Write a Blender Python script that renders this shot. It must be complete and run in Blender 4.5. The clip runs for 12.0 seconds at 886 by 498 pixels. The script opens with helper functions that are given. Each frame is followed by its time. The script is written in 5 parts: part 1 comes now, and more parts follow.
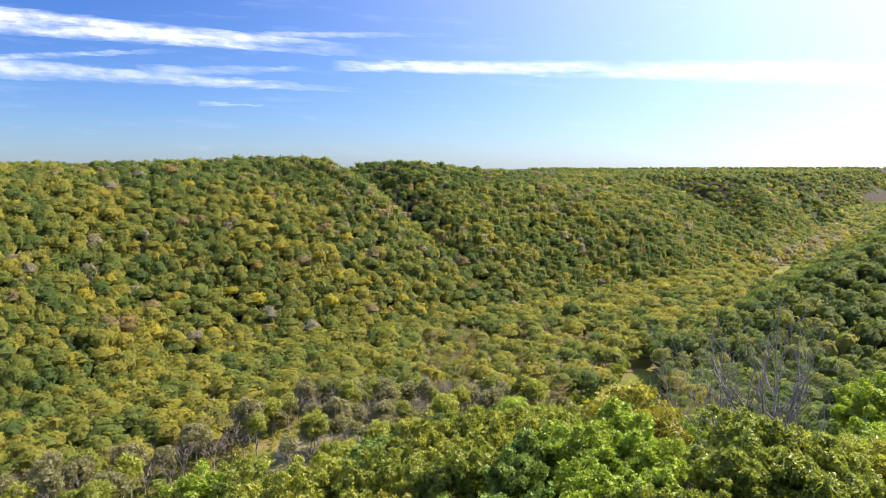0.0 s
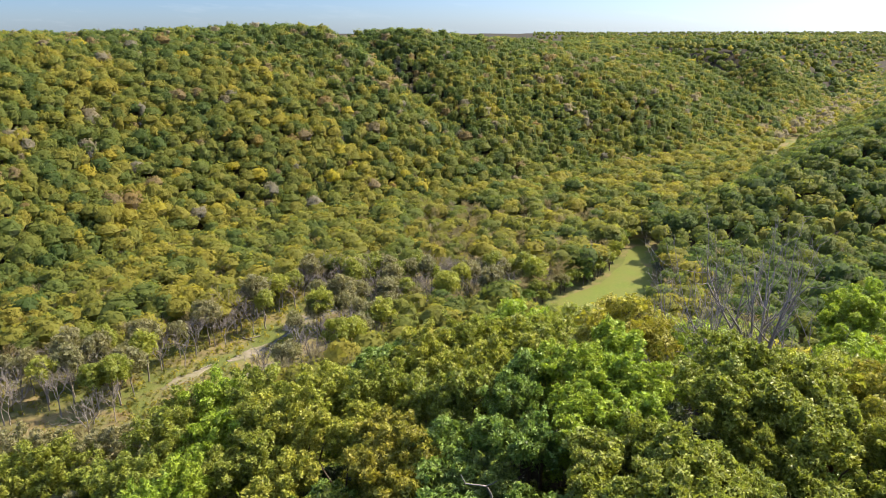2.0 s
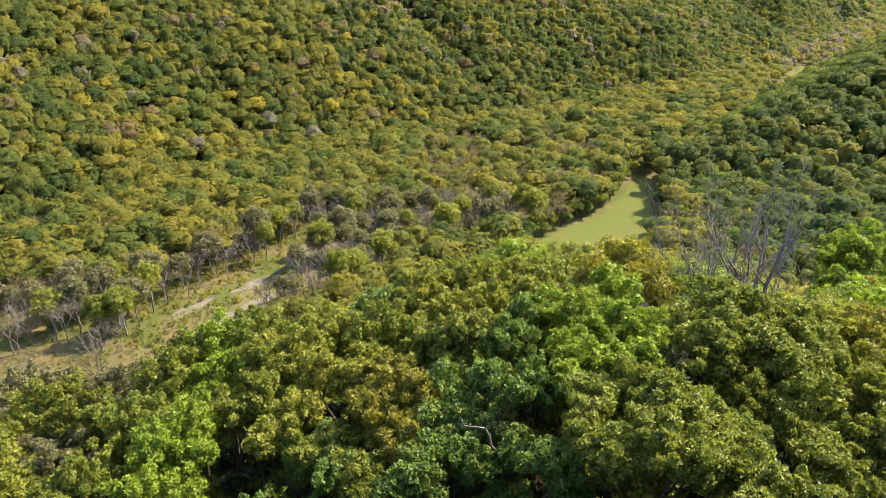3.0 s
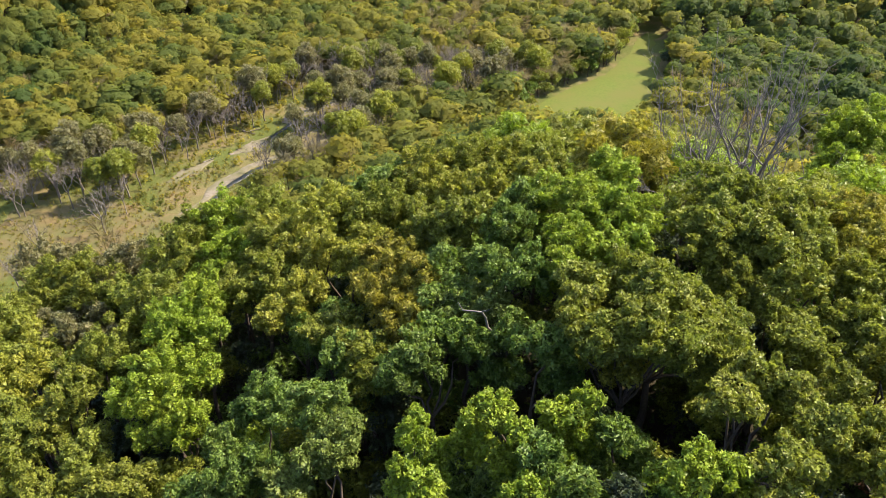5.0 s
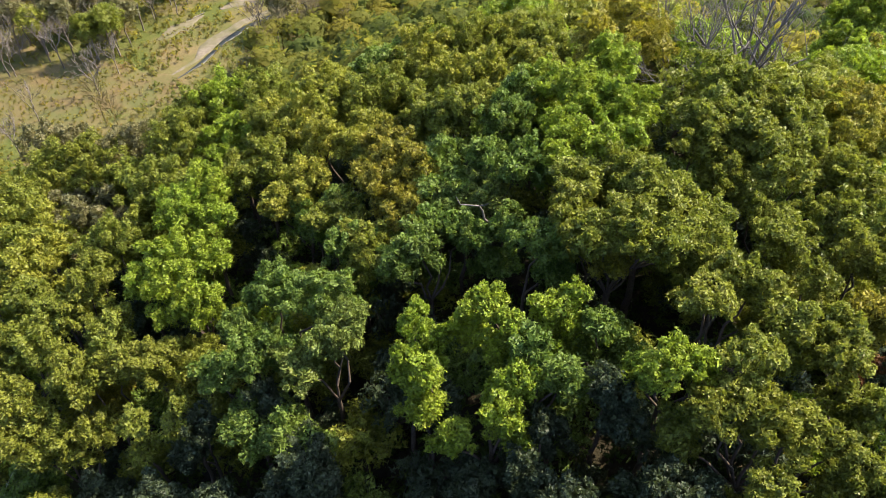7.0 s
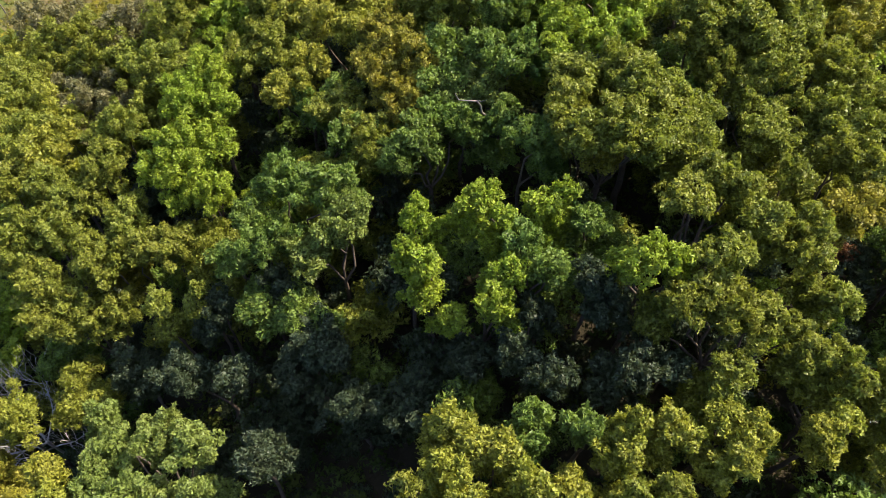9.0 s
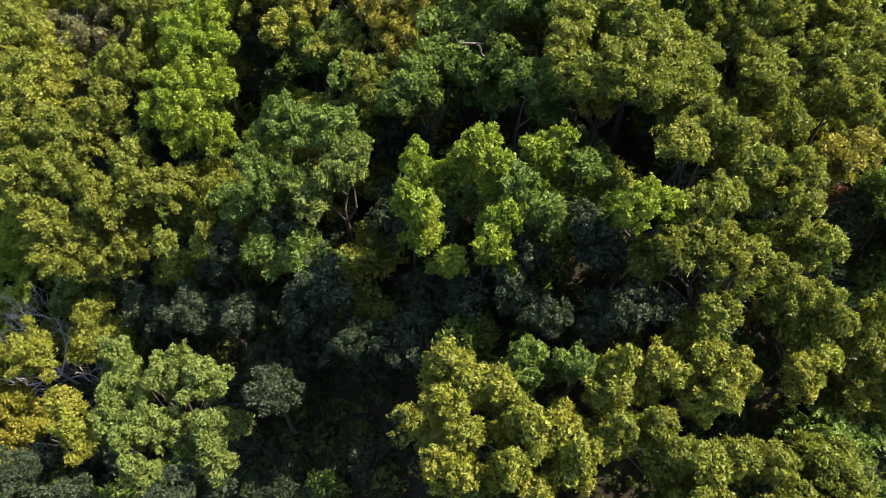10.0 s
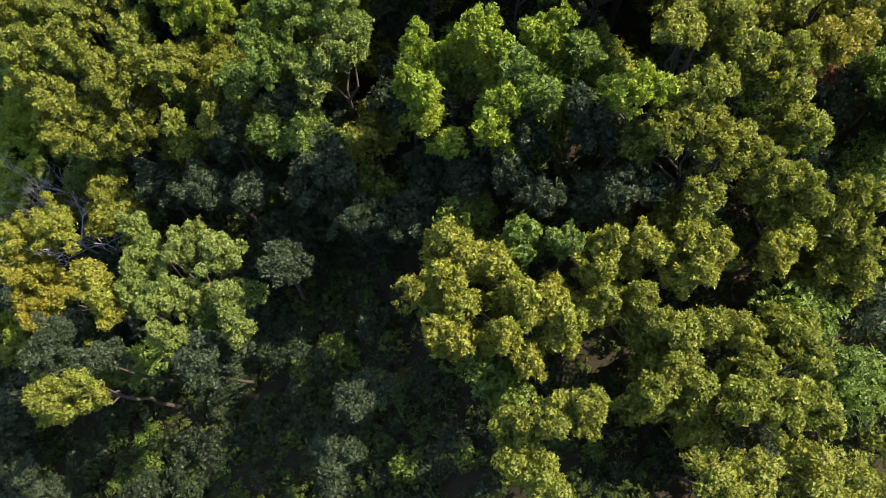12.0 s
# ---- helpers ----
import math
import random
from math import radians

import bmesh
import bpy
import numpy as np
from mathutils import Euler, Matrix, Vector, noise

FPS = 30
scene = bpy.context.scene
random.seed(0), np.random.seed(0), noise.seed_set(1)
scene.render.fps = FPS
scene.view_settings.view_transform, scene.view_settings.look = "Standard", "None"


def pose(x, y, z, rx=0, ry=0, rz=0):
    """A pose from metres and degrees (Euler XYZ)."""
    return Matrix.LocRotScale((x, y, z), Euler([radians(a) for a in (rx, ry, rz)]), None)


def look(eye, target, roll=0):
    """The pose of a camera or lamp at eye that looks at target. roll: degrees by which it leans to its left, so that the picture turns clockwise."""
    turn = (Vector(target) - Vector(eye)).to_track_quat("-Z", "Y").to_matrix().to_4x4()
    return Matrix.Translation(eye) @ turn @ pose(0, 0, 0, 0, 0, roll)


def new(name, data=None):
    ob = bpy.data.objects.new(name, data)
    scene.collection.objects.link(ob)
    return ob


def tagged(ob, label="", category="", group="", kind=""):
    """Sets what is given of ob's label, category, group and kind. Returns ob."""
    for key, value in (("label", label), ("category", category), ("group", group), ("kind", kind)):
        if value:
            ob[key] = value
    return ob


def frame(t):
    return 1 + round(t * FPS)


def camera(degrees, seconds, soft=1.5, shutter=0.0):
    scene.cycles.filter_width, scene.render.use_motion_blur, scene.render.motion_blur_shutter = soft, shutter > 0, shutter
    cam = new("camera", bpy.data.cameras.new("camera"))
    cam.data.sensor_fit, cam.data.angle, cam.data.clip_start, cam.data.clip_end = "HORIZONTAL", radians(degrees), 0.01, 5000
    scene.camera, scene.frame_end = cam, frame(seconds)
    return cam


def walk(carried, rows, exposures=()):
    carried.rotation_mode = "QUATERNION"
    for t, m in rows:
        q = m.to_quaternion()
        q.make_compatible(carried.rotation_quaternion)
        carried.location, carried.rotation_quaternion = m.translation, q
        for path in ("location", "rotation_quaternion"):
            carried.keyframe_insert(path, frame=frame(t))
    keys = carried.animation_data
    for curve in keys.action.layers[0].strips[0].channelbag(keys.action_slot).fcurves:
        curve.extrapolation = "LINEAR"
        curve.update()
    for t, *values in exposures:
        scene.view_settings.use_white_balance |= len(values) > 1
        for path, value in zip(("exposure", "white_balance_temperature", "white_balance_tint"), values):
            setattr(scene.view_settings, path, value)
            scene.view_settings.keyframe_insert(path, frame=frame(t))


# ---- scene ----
# ---------------------------------------------------------------- the camera: a drone that climbs and tilts down
cam = camera(64.3, 12.0, soft=0.85)


def drone(x, y, z, pitch, yaw, roll):
    p, w = radians(pitch), radians(yaw)
    eye = Vector((x, y, z + 118.0))
    return look(eye, eye + Vector((-math.sin(w) * math.cos(p), math.cos(w) * math.cos(p), math.sin(p))), roll)


walk(cam, [
    (0, drone(0.00, 0.00, 0.00, -6.89, -0.00, -0.12)),
    (0.5, drone(0.01, 0.08, 1.66, -8.80, 0.05, -0.11)),
    (1, drone(0.03, 0.17, 2.77, -11.69, 0.10, -0.10)),
    (1.5, drone(0.04, 0.25, 3.63, -14.61, 0.13, -0.09)),
    (2, drone(0.05, 0.33, 4.36, -17.49, 0.16, -0.07)),
    (2.5, drone(0.06, 0.41, 5.05, -20.38, 0.19, -0.05)),
    (3, drone(0.07, 0.49, 5.65, -23.26, 0.20, -0.02)),
    (3.2, drone(0.08, 0.52, 5.88, -24.41, 0.21, -0.01)),
    (4.8, drone(0.11, 0.76, 7.64, -33.62, 0.20, 0.12)),
    (5, drone(0.12, 0.79, 7.89, -34.81, 0.20, 0.14)),
    (5.5, drone(0.13, 0.87, 8.55, -37.73, 0.18, 0.19)),
    (6, drone(0.14, 0.94, 9.39, -40.65, 0.15, 0.24)),
    (6.5, drone(0.15, 1.01, 10.25, -43.61, 0.12, 0.30)),
    (7, drone(0.16, 1.08, 11.15, -46.56, 0.07, 0.37)),
    (7.2, drone(0.16, 1.10, 11.52, -47.70, 0.06, 0.40)),
    (8.8, drone(0.19, 1.32, 14.61, -57.06, -0.14, 0.64)),
    (9, drone(0.20, 1.34, 14.94, -58.19, -0.16, 0.67)),
    (9.5, drone(0.21, 1.40, 15.69, -61.00, -0.24, 0.76)),
    (10, drone(0.22, 1.47, 16.45, -63.85, -0.33, 0.85)),
    (10.5, drone(0.22, 1.53, 17.18, -66.71, -0.42, 0.95)),
    (11, drone(0.23, 1.58, 17.89, -69.56, -0.52, 1.05)),
    (11.5, drone(0.24, 1.64, 18.64, -72.43, -0.63, 1.16)),
    (12, drone(0.25, 1.70, 19.30, -75.01, -0.74, 1.27)),
], exposures=[(0, 1.48), (3, 1.42), (7, 1.34), (12, 1.20)])

# ---------------------------------------------------------------- sun and sky
SUN_AZ, SUN_EL = 60.0, 46.0  # degrees to the right of straight ahead, and up
sun = new("sun", bpy.data.lights.new("sun", "SUN"))
sun.data.energy, sun.data.angle, sun.data.color = 4.5, radians(0.53), (1.0, 0.850, 0.68)
sun.matrix_world = look((0, 0, 300), (-math.sin(radians(SUN_AZ)), -math.cos(radians(SUN_AZ)), 300 - math.tan(radians(SUN_EL))))


class Nodes:
    """Short hand for node trees."""

    def __init__(self, tree):
        self.tree = tree
        tree.nodes.clear()

    def add(self, kind, **sets):
        n = self.tree.nodes.new(kind)
        for key, value in sets.items():
            if key[0] == "i" and key[1:].isdigit():
                if isinstance(value, bpy.types.NodeSocket):
                    self.tree.links.new(value, n.inputs[int(key[1:])])
                else:
                    n.inputs[int(key[1:])].default_value = value
            else:
                setattr(n, key, value)
        return n

    def math(self, op, a, b=0.0, c=0.0):
        return self.add("ShaderNodeMath", operation=op, i0=a, i1=b, i2=c).outputs[0]

    def mix(self, fac, a, b, blend="MIX"):
        n = self.tree.nodes.new("ShaderNodeMix")
        n.data_type, n.blend_type = "RGBA", blend
        for socket, value in ((n.inputs[0], fac), (n.inputs[6], a), (n.inputs[7], b)):
            if isinstance(value, bpy.types.NodeSocket):
                self.tree.links.new(value, socket)
            else:
                socket.default_value = value if isinstance(value, float) else (*value[:3], 1)
        return n.outputs[2]

    def noise(self, scale, detail=4.0, vector=None, rough=0.6):
        n = self.add("ShaderNodeTexNoise")
        n.inputs["Scale"].default_value, n.inputs["Detail"].default_value, n.inputs["Roughness"].default_value = scale, detail, rough
        if vector is not None:
            self.tree.links.new(vector, n.inputs["Vector"])
        return n.outputs["Fac"]

    def ramp(self, fac, *stops):
        n = self.add("ShaderNodeValToRGB", i0=fac)
        while len(n.color_ramp.elements) < len(stops):
            n.color_ramp.elements.new(0.5)
        for e, (at, c) in zip(n.color_ramp.elements, stops):
            e.position, e.color = at, (*c, 1)
        return n.outputs[0]

    def link(self, a, b):
        self.tree.links.new(a, b)


world = bpy.data.worlds.new("sky")
scene.world = world
world.use_nodes = True
w = Nodes(world.node_tree)
sky = w.add("ShaderNodeTexSky", sky_type="NISHITA", sun_disc=False, sun_elevation=radians(SUN_EL), sun_rotation=radians(SUN_AZ), altitude=300.0, air_density=1.0, dust_density=0.4, ozone_density=2.5)
xyz = w.add("ShaderNodeSeparateXYZ", i0=w.add("ShaderNodeTexCoord").outputs["Generated"])
ahead = w.math("MAXIMUM", xyz.outputs[1], 0.05)
cu, cv = w.math("DIVIDE", xyz.outputs[0], ahead), w.math("DIVIDE", xyz.outputs[2], ahead)
wisp_at = w.add("ShaderNodeCombineXYZ", i0=w.math("MULTIPLY", cu, 7.0), i1=w.math("MULTIPLY", w.math("MULTIPLY_ADD", cu, 0.06, cv), 48.0)).outputs[0]
wisp = w.noise(1.0, 7.0, wisp_at, 0.62)
curl = w.math("MULTIPLY", w.math("SUBTRACT", w.noise(3.2, 4.0, wisp_at), 0.5), 0.012)

tuft_at = w.add("ShaderNodeCombineXYZ", i0=w.math("MULTIPLY", w.math("MULTIPLY_ADD", cv, 0.7, cu), 34.0), i1=w.math("MULTIPLY", cv, 60.0)).outputs[0]
fluff = w.math("MULTIPLY_ADD", w.noise(1.0, 5.0, tuft_at, 0.55), 2.2, -0.15)


def streak(u0, v0, u1, v1, wide0, wide1, thick):
    """One band of cirrus from (u0, v0) to (u1, v1), by slope to the right and up from straight ahead."""
    k = w.math("DIVIDE", w.math("SUBTRACT", cu, u0), u1 - u0)
    mid = w.math("ADD", w.math("MULTIPLY_ADD", k, v1 - v0, v0), curl)
    half = w.math("MAXIMUM", w.math("MULTIPLY_ADD", k, wide1 - wide0, wide0), 0.002)
    across = w.math("DIVIDE", w.math("SUBTRACT", cv, mid), half)
    body = w.math("SUBTRACT", 1.0, w.math("MULTIPLY", across, across))
    ends = w.math("MINIMUM", w.math("MULTIPLY", w.math("ADD", k, 0.03), 14.0), w.math("MULTIPLY", w.math("SUBTRACT", 1.03, k), 4.0))
    body = w.math("MINIMUM", w.math("MAXIMUM", body, 0.0), w.math("MINIMUM", w.math("MAXIMUM", ends, 0.0), 1.0))
    ragged = w.math("MULTIPLY", w.math("MULTIPLY", w.math("SUBTRACT", wisp, 0.30), 3.6), fluff)
    return w.math("MULTIPLY", w.math("MINIMUM", w.math("MAXIMUM", w.math("MULTIPLY", body, ragged), 0.0), 1.0), thick)


cloud = 0.0
for band in ((-0.95, 0.226, -0.13, 0.157, 0.028, 0.009, 1.0), (-0.95, 0.155, -0.12, 0.102, 0.024, 0.003, 0.6),
             (-0.13, 0.135, 0.70, 0.122, 0.007, 0.022, 0.85), (-0.9, 0.139, -0.40, 0.155, 0.007, 0.003, 0.6),
             (-0.26, 0.178, 0.01, 0.176, 0.005, 0.003, 0.35), (-0.42, 0.128, -0.19, 0.131, 0.010, 0.004, 0.35), (-0.34, 0.085, -0.25, 0.081, 0.003, 0.002, 0.35)):
    cloud = w.math("MAXIMUM", cloud, streak(*band))
veil = w.math("MULTIPLY", w.math("MAXIMUM", w.math("SUBTRACT", wisp, 0.55), 0.0), 0.5)
fill_veil = w.math("MULTIPLY", w.math("MINIMUM", w.math("MAXIMUM", w.math("MULTIPLY", w.math("SUBTRACT", xyz.outputs[2], 0.35), 1.8), 0.0), 1.0), 0.4)  # unseen veil above the view, added to brighten the fill light
cloud = w.math("MAXIMUM", w.math("MAXIMUM", cloud, veil), fill_veil)
low_sky = w.math("POWER", w.math("SUBTRACT", 1.0, w.math("MINIMUM", w.math("MULTIPLY", w.math("MAXIMUM", xyz.outputs[2], 0.0), 3.6), 1.0)), 1.5)
# mask for the upper sky out of view, brightened to lift the shadows
high_sky = w.math("MINIMUM", w.math("MAXIMUM", w.math("MULTIPLY", w.math("SUBTRACT", xyz.outputs[2], 0.26), 3.0), 0.0), 1.0)
clear = w.mix(1.0, sky.outputs[0], w.mix(high_sky, w.mix(low_sky, (0.20, 0.37, 0.74), (0.40, 0.52, 0.80)), (1.55, 1.90, 2.65)), "MULTIPLY")
toward = w.add("ShaderNodeVectorMath", operation="DOT_PRODUCT", i0=w.add("ShaderNodeTexCoord").outputs["Generated"],
               i1=(math.sin(radians(SUN_AZ)) * math.cos(radians(SUN_EL)), math.cos(radians(SUN_AZ)) * math.cos(radians(SUN_EL)), math.sin(radians(SUN_EL)))).outputs["Value"]
aureole = w.math("MULTIPLY", w.math("POWER", w.math("MAXIMUM", toward, 0.0), 3.2), 11.0)  # bright haze round the sun
clear = w.mix(1.0, clear, w.mix(1.0, (1.0, 0.98, 0.94), w.add("ShaderNodeCombineXYZ", i0=aureole, i1=aureole, i2=aureole).outputs[0], "MULTIPLY"), "ADD")
lit = w.mix(cloud, clear, (6.6, 6.8, 7.2))
back = w.add("ShaderNodeBackground", i0=lit, i1=0.07)
w.link(back.outputs[0], w.add("ShaderNodeOutputWorld").inputs[0])


# ---------------------------------------------------------------- materials
def material(name):
    m = bpy.data.materials.new(name)
    m.use_nodes = True
    return m, Nodes(m.node_tree)


def leaf_material(name, colour, through_light=0.42, spread=0.22):
    """A crown of leaves: each leaf and each tree a little different, light shining through."""
    m, n = material(name)
    isle = n.add("ShaderNodeNewGeometry").outputs["Random Per Island"]
    tree = n.add("ShaderNodeObjectInfo").outputs["Random"]
    at = n.add("ShaderNodeNewGeometry").outputs["Position"]
    dark, pale = [c * (1 - spread) for c in colour], (colour[0] * (1 + spread * 1.3), colour[1] * (1 + spread), colour[2] * (1 + spread * 0.6))
    c = n.mix(isle, dark, pale)
    c = n.mix(n.math("MULTIPLY", tree, 0.35), c, (colour[0] * 1.3, colour[1] * 1.05, colour[2]))
    patch = n.math("MULTIPLY", n.math("SUBTRACT", n.noise(0.35, 3.0, at), 0.4), 0.9)
    c = n.mix(patch, c, (colour[0] * 0.75, colour[1] * 0.9, colour[2] * 0.95))
    finish_leaf(n, c, through_light, 0.42, 9.5, 0.36, 1.4, 0.30, 0.78)
    return m


def finish_leaf(n, c, through_light, rough, leaves, holes, tilt=1.1, gloss=0.32, contrast=0.6, bulge=False):
    """Single leaves within each spray: leaves of them to the metre, each tilted its own way, with gaps between."""
    geo = n.add("ShaderNodeNewGeometry")
    cell = n.add("ShaderNodeTexVoronoi")
    cell.inputs["Scale"].default_value = leaves
    n.link(geo.outputs["Position"], cell.inputs["Vector"])
    own = n.add("ShaderNodeSeparateColor", i0=cell.outputs["Color"])
    shade = n.math("MULTIPLY_ADD", own.outputs[0], contrast, 1.02 - contrast / 2)
    normal = n.add("ShaderNodeAttribute", attribute_name="bulge").outputs["Vector"] if bulge else geo.outputs["Normal"]
    c = n.mix(1.0, c, n.add("ShaderNodeCombineXYZ", i0=shade, i1=shade, i2=shade).outputs[0], "MULTIPLY")
    lean = n.add("ShaderNodeVectorMath", operation="SUBTRACT", i0=cell.outputs["Color"], i1=(0.5, 0.5, 0.5)).outputs[0]
    lean = n.add("ShaderNodeVectorMath", operation="MULTIPLY", i0=lean, i1=(tilt, tilt, tilt)).outputs[0]
    face = n.add("ShaderNodeVectorMath", operation="NORMALIZE", i0=n.add("ShaderNodeVectorMath", operation="ADD", i0=normal, i1=lean).outputs[0]).outputs[0]
    p = n.add("ShaderNodeBsdfPrincipled")
    n.link(c, p.inputs["Base Color"])
    n.link(face, p.inputs["Normal"])
    p.inputs["Roughness"].default_value = rough
    p.inputs["Specular IOR Level"].default_value = gloss
    t = n.add("ShaderNodeBsdfTranslucent", i0=n.mix(1.0, c, (1.15, 1.2, 0.75), "MULTIPLY"))
    s = n.add("ShaderNodeMixShader", i0=through_light, i1=p.outputs[0], i2=t.outputs[0]).outputs[0]
    if holes:
        gap = n.math("LESS_THAN", own.outputs[1], holes)
        s = n.add("ShaderNodeMixShader", i0=gap, i1=s, i2=n.add("ShaderNodeBsdfTransparent").outputs[0]).outputs[0]
    n.link(s, n.add("ShaderNodeOutputMaterial").inputs[0])


LEAF = {
    "olive": leaf_material("leaves_olive", (0.212, 0.248, 0.040)),
    "green": leaf_material("leaves_green", (0.150, 0.230, 0.046)),
    "bright": leaf_material("leaves_bright", (0.246, 0.335, 0.038)),
    # deep: leaf green lowered so that the colour itself carries shade
    "deep": leaf_material("leaves_shade_dark", (0.060, 0.088, 0.046)),
    "pale": leaf_material("leaves_pale", (0.196, 0.260, 0.062)),
    "gold": leaf_material("leaves_gold", (0.270, 0.296, 0.045)),
    "yellow": leaf_material("leaves_yellow", (0.290, 0.285, 0.042)),
    "rust": leaf_material("leaves_rust", (0.262, 0.254, 0.040)),
    "red": leaf_material("leaves_red", (0.180, 0.090, 0.046)),
    "grey": leaf_material("leaves_grey", (0.205, 0.202, 0.095)),
}


def woods_material(name="woods", leaves=2.6, holes=0.18, tilt=0.3, contrast=0.14):
    """Far woods: each tree carries a tint from deep green through olive and yellow to rust and bare grey."""
    m, n = material(name)
    tint = n.add("ShaderNodeAttribute", attribute_name="tint").outputs["Fac"]
    isle = n.add("ShaderNodeNewGeometry").outputs["Random Per Island"]
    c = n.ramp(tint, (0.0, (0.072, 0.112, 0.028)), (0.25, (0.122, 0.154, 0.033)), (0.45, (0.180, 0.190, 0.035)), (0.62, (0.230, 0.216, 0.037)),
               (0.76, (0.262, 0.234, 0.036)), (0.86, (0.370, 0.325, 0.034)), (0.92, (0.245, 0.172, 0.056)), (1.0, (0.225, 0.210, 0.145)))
    dim = n.add("ShaderNodeCombineXYZ", i0=n.math("MULTIPLY_ADD", isle, 0.18, 0.80), i1=n.math("MULTIPLY_ADD", isle, 0.18, 0.80), i2=n.math("MULTIPLY_ADD", isle, 0.18, 0.80)).outputs[0]
    finish_leaf(n, n.mix(1.0, c, dim, "MULTIPLY"), 0.52, 0.7, leaves, holes, tilt, 0.12, contrast, True)
    return m


WOODS = woods_material()
BRUSH = woods_material("brush", 9.0, 0.34, 0.6, 0.4)
THICKET = woods_material("thicket", 5.0, 0.28, 0.5, 0.3)


def rough_material(name, a, b, scale, bump=0.3, rough=0.9, c=None, big=0.03):
    """A matt surface of two colours in grain and, with c, a third in wide patches."""
    m, n = material(name)
    at = n.add("ShaderNodeNewGeometry").outputs["Position"]
    fine = n.noise(scale, 8.0, at, 0.65)
    col = n.mix(n.math("MULTIPLY_ADD", n.math("SUBTRACT", fine, 0.5), 2.6, 0.5), a, b)
    if c:
        col = n.mix(n.math("MULTIPLY_ADD", n.math("SUBTRACT", n.noise(big, 4.0, at), 0.5), 4.0, 0.5), col, c)
    p = n.add("ShaderNodeBsdfPrincipled")
    n.link(col, p.inputs["Base Color"])
    p.inputs["Roughness"].default_value = rough
    p.inputs["Specular IOR Level"].default_value = 0.2
    bp = n.add("ShaderNodeBump")
    bp.inputs["Strength"].default_value = bump
    n.link(fine, bp.inputs["Height"])
    n.link(bp.outputs[0], p.inputs["Normal"])
    n.link(p.outputs[0], n.add("ShaderNodeOutputMaterial").inputs[0])
    return m


BARK = rough_material("bark", (0.055, 0.042, 0.032), (0.13, 0.105, 0.08), 6.0)
DEADWOOD = rough_material("dead_wood", (0.12, 0.105, 0.085), (0.26, 0.235, 0.20), 5.0)
PALEWOOD = rough_material("pale_dead_wood", (0.30, 0.28, 0.25), (0.50, 0.47, 0.43), 5.0)
GREYBARK = rough_material("grey_bark", (0.14, 0.12, 0.095), (0.27, 0.24, 0.20), 5.0)
GRASS = rough_material("meadow_grass", (0.072, 0.100, 0.012), (0.118, 0.142, 0.020), 1.1, 0.6, c=(0.112, 0.116, 0.022), big=0.06)
SAND = rough_material("sand", (0.13, 0.11, 0.075), (0.26, 0.22, 0.16), 0.7, 0.5, c=(0.14, 0.13, 0.06), big=0.15)
BROWN = rough_material("dry_grass", (0.105, 0.078, 0.032), (0.175, 0.130, 0.055), 0.8, 0.6, c=(0.105, 0.108, 0.034), big=0.11)


def ground_material():
    m, n = material("forest_floor")
    at = n.add("ShaderNodeNewGeometry").outputs["Position"]
    z = n.add("ShaderNodeSeparateXYZ", i0=at).outputs[2]
    fine, patch = n.noise(0.9, 8.0, at, 0.7), n.noise(0.05, 5.0, at)
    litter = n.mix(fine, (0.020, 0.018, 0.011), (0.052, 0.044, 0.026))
    herb = n.mix(fine, (0.050, 0.070, 0.016), (0.13, 0.140, 0.035))
    dry = n.mix(fine, (0.12, 0.095, 0.040), (0.22, 0.175, 0.080))
    floor_mix = n.mix(n.math("MULTIPLY_ADD", n.math("SUBTRACT", patch, 0.48), 5.0, 0.5), dry, herb)
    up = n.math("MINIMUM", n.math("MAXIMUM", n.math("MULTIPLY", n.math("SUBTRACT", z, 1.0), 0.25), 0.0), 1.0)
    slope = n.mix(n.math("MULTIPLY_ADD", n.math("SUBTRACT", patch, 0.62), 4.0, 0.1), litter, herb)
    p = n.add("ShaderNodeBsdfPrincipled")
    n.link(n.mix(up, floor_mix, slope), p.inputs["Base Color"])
    p.inputs["Roughness"].default_value = 0.95
    p.inputs["Specular IOR Level"].default_value = 0.1
    bp = n.add("ShaderNodeBump")
    bp.inputs["Strength"].default_value = 0.6
    bp.inputs["Distance"].default_value = 0.4
    n.link(fine, bp.inputs["Height"])
    n.link(bp.outputs[0], p.inputs["Normal"])
    n.link(p.outputs[0], n.add("ShaderNodeOutputMaterial").inputs[0])
    return m


FLOOR = ground_material()


def water_material():
    m, n = material("creek_water")
    p = n.add("ShaderNodeBsdfPrincipled")
    # dark water, lowered further to hold the shadow in the channel
    p.inputs["Base Color"].default_value = (0.030, 0.034, 0.026, 1)
    p.inputs["Roughness"].default_value = 0.35
    p.inputs["Specular IOR Level"].default_value = 0.25
    bp = n.add("ShaderNodeBump")
    bp.inputs["Strength"].default_value = 0.15
    n.link(n.noise(2.0, 3.0, n.add("ShaderNodeNewGeometry").outputs["Position"]), bp.inputs["Height"])
    n.link(bp.outputs[0], p.inputs["Normal"])
    n.link(p.outputs[0], n.add("ShaderNodeOutputMaterial").inputs[0])
    return m


WATER = water_material()


# ---------------------------------------------------------------- the lie of the land
TOE = np.array([(-900, -420), (-420, 40), (-181, 300), (-113, 405), (40, 505), (250, 670), (395, 850), (560, 1060), (806, 1405), (900, 1620), (1900, 2700)], float)


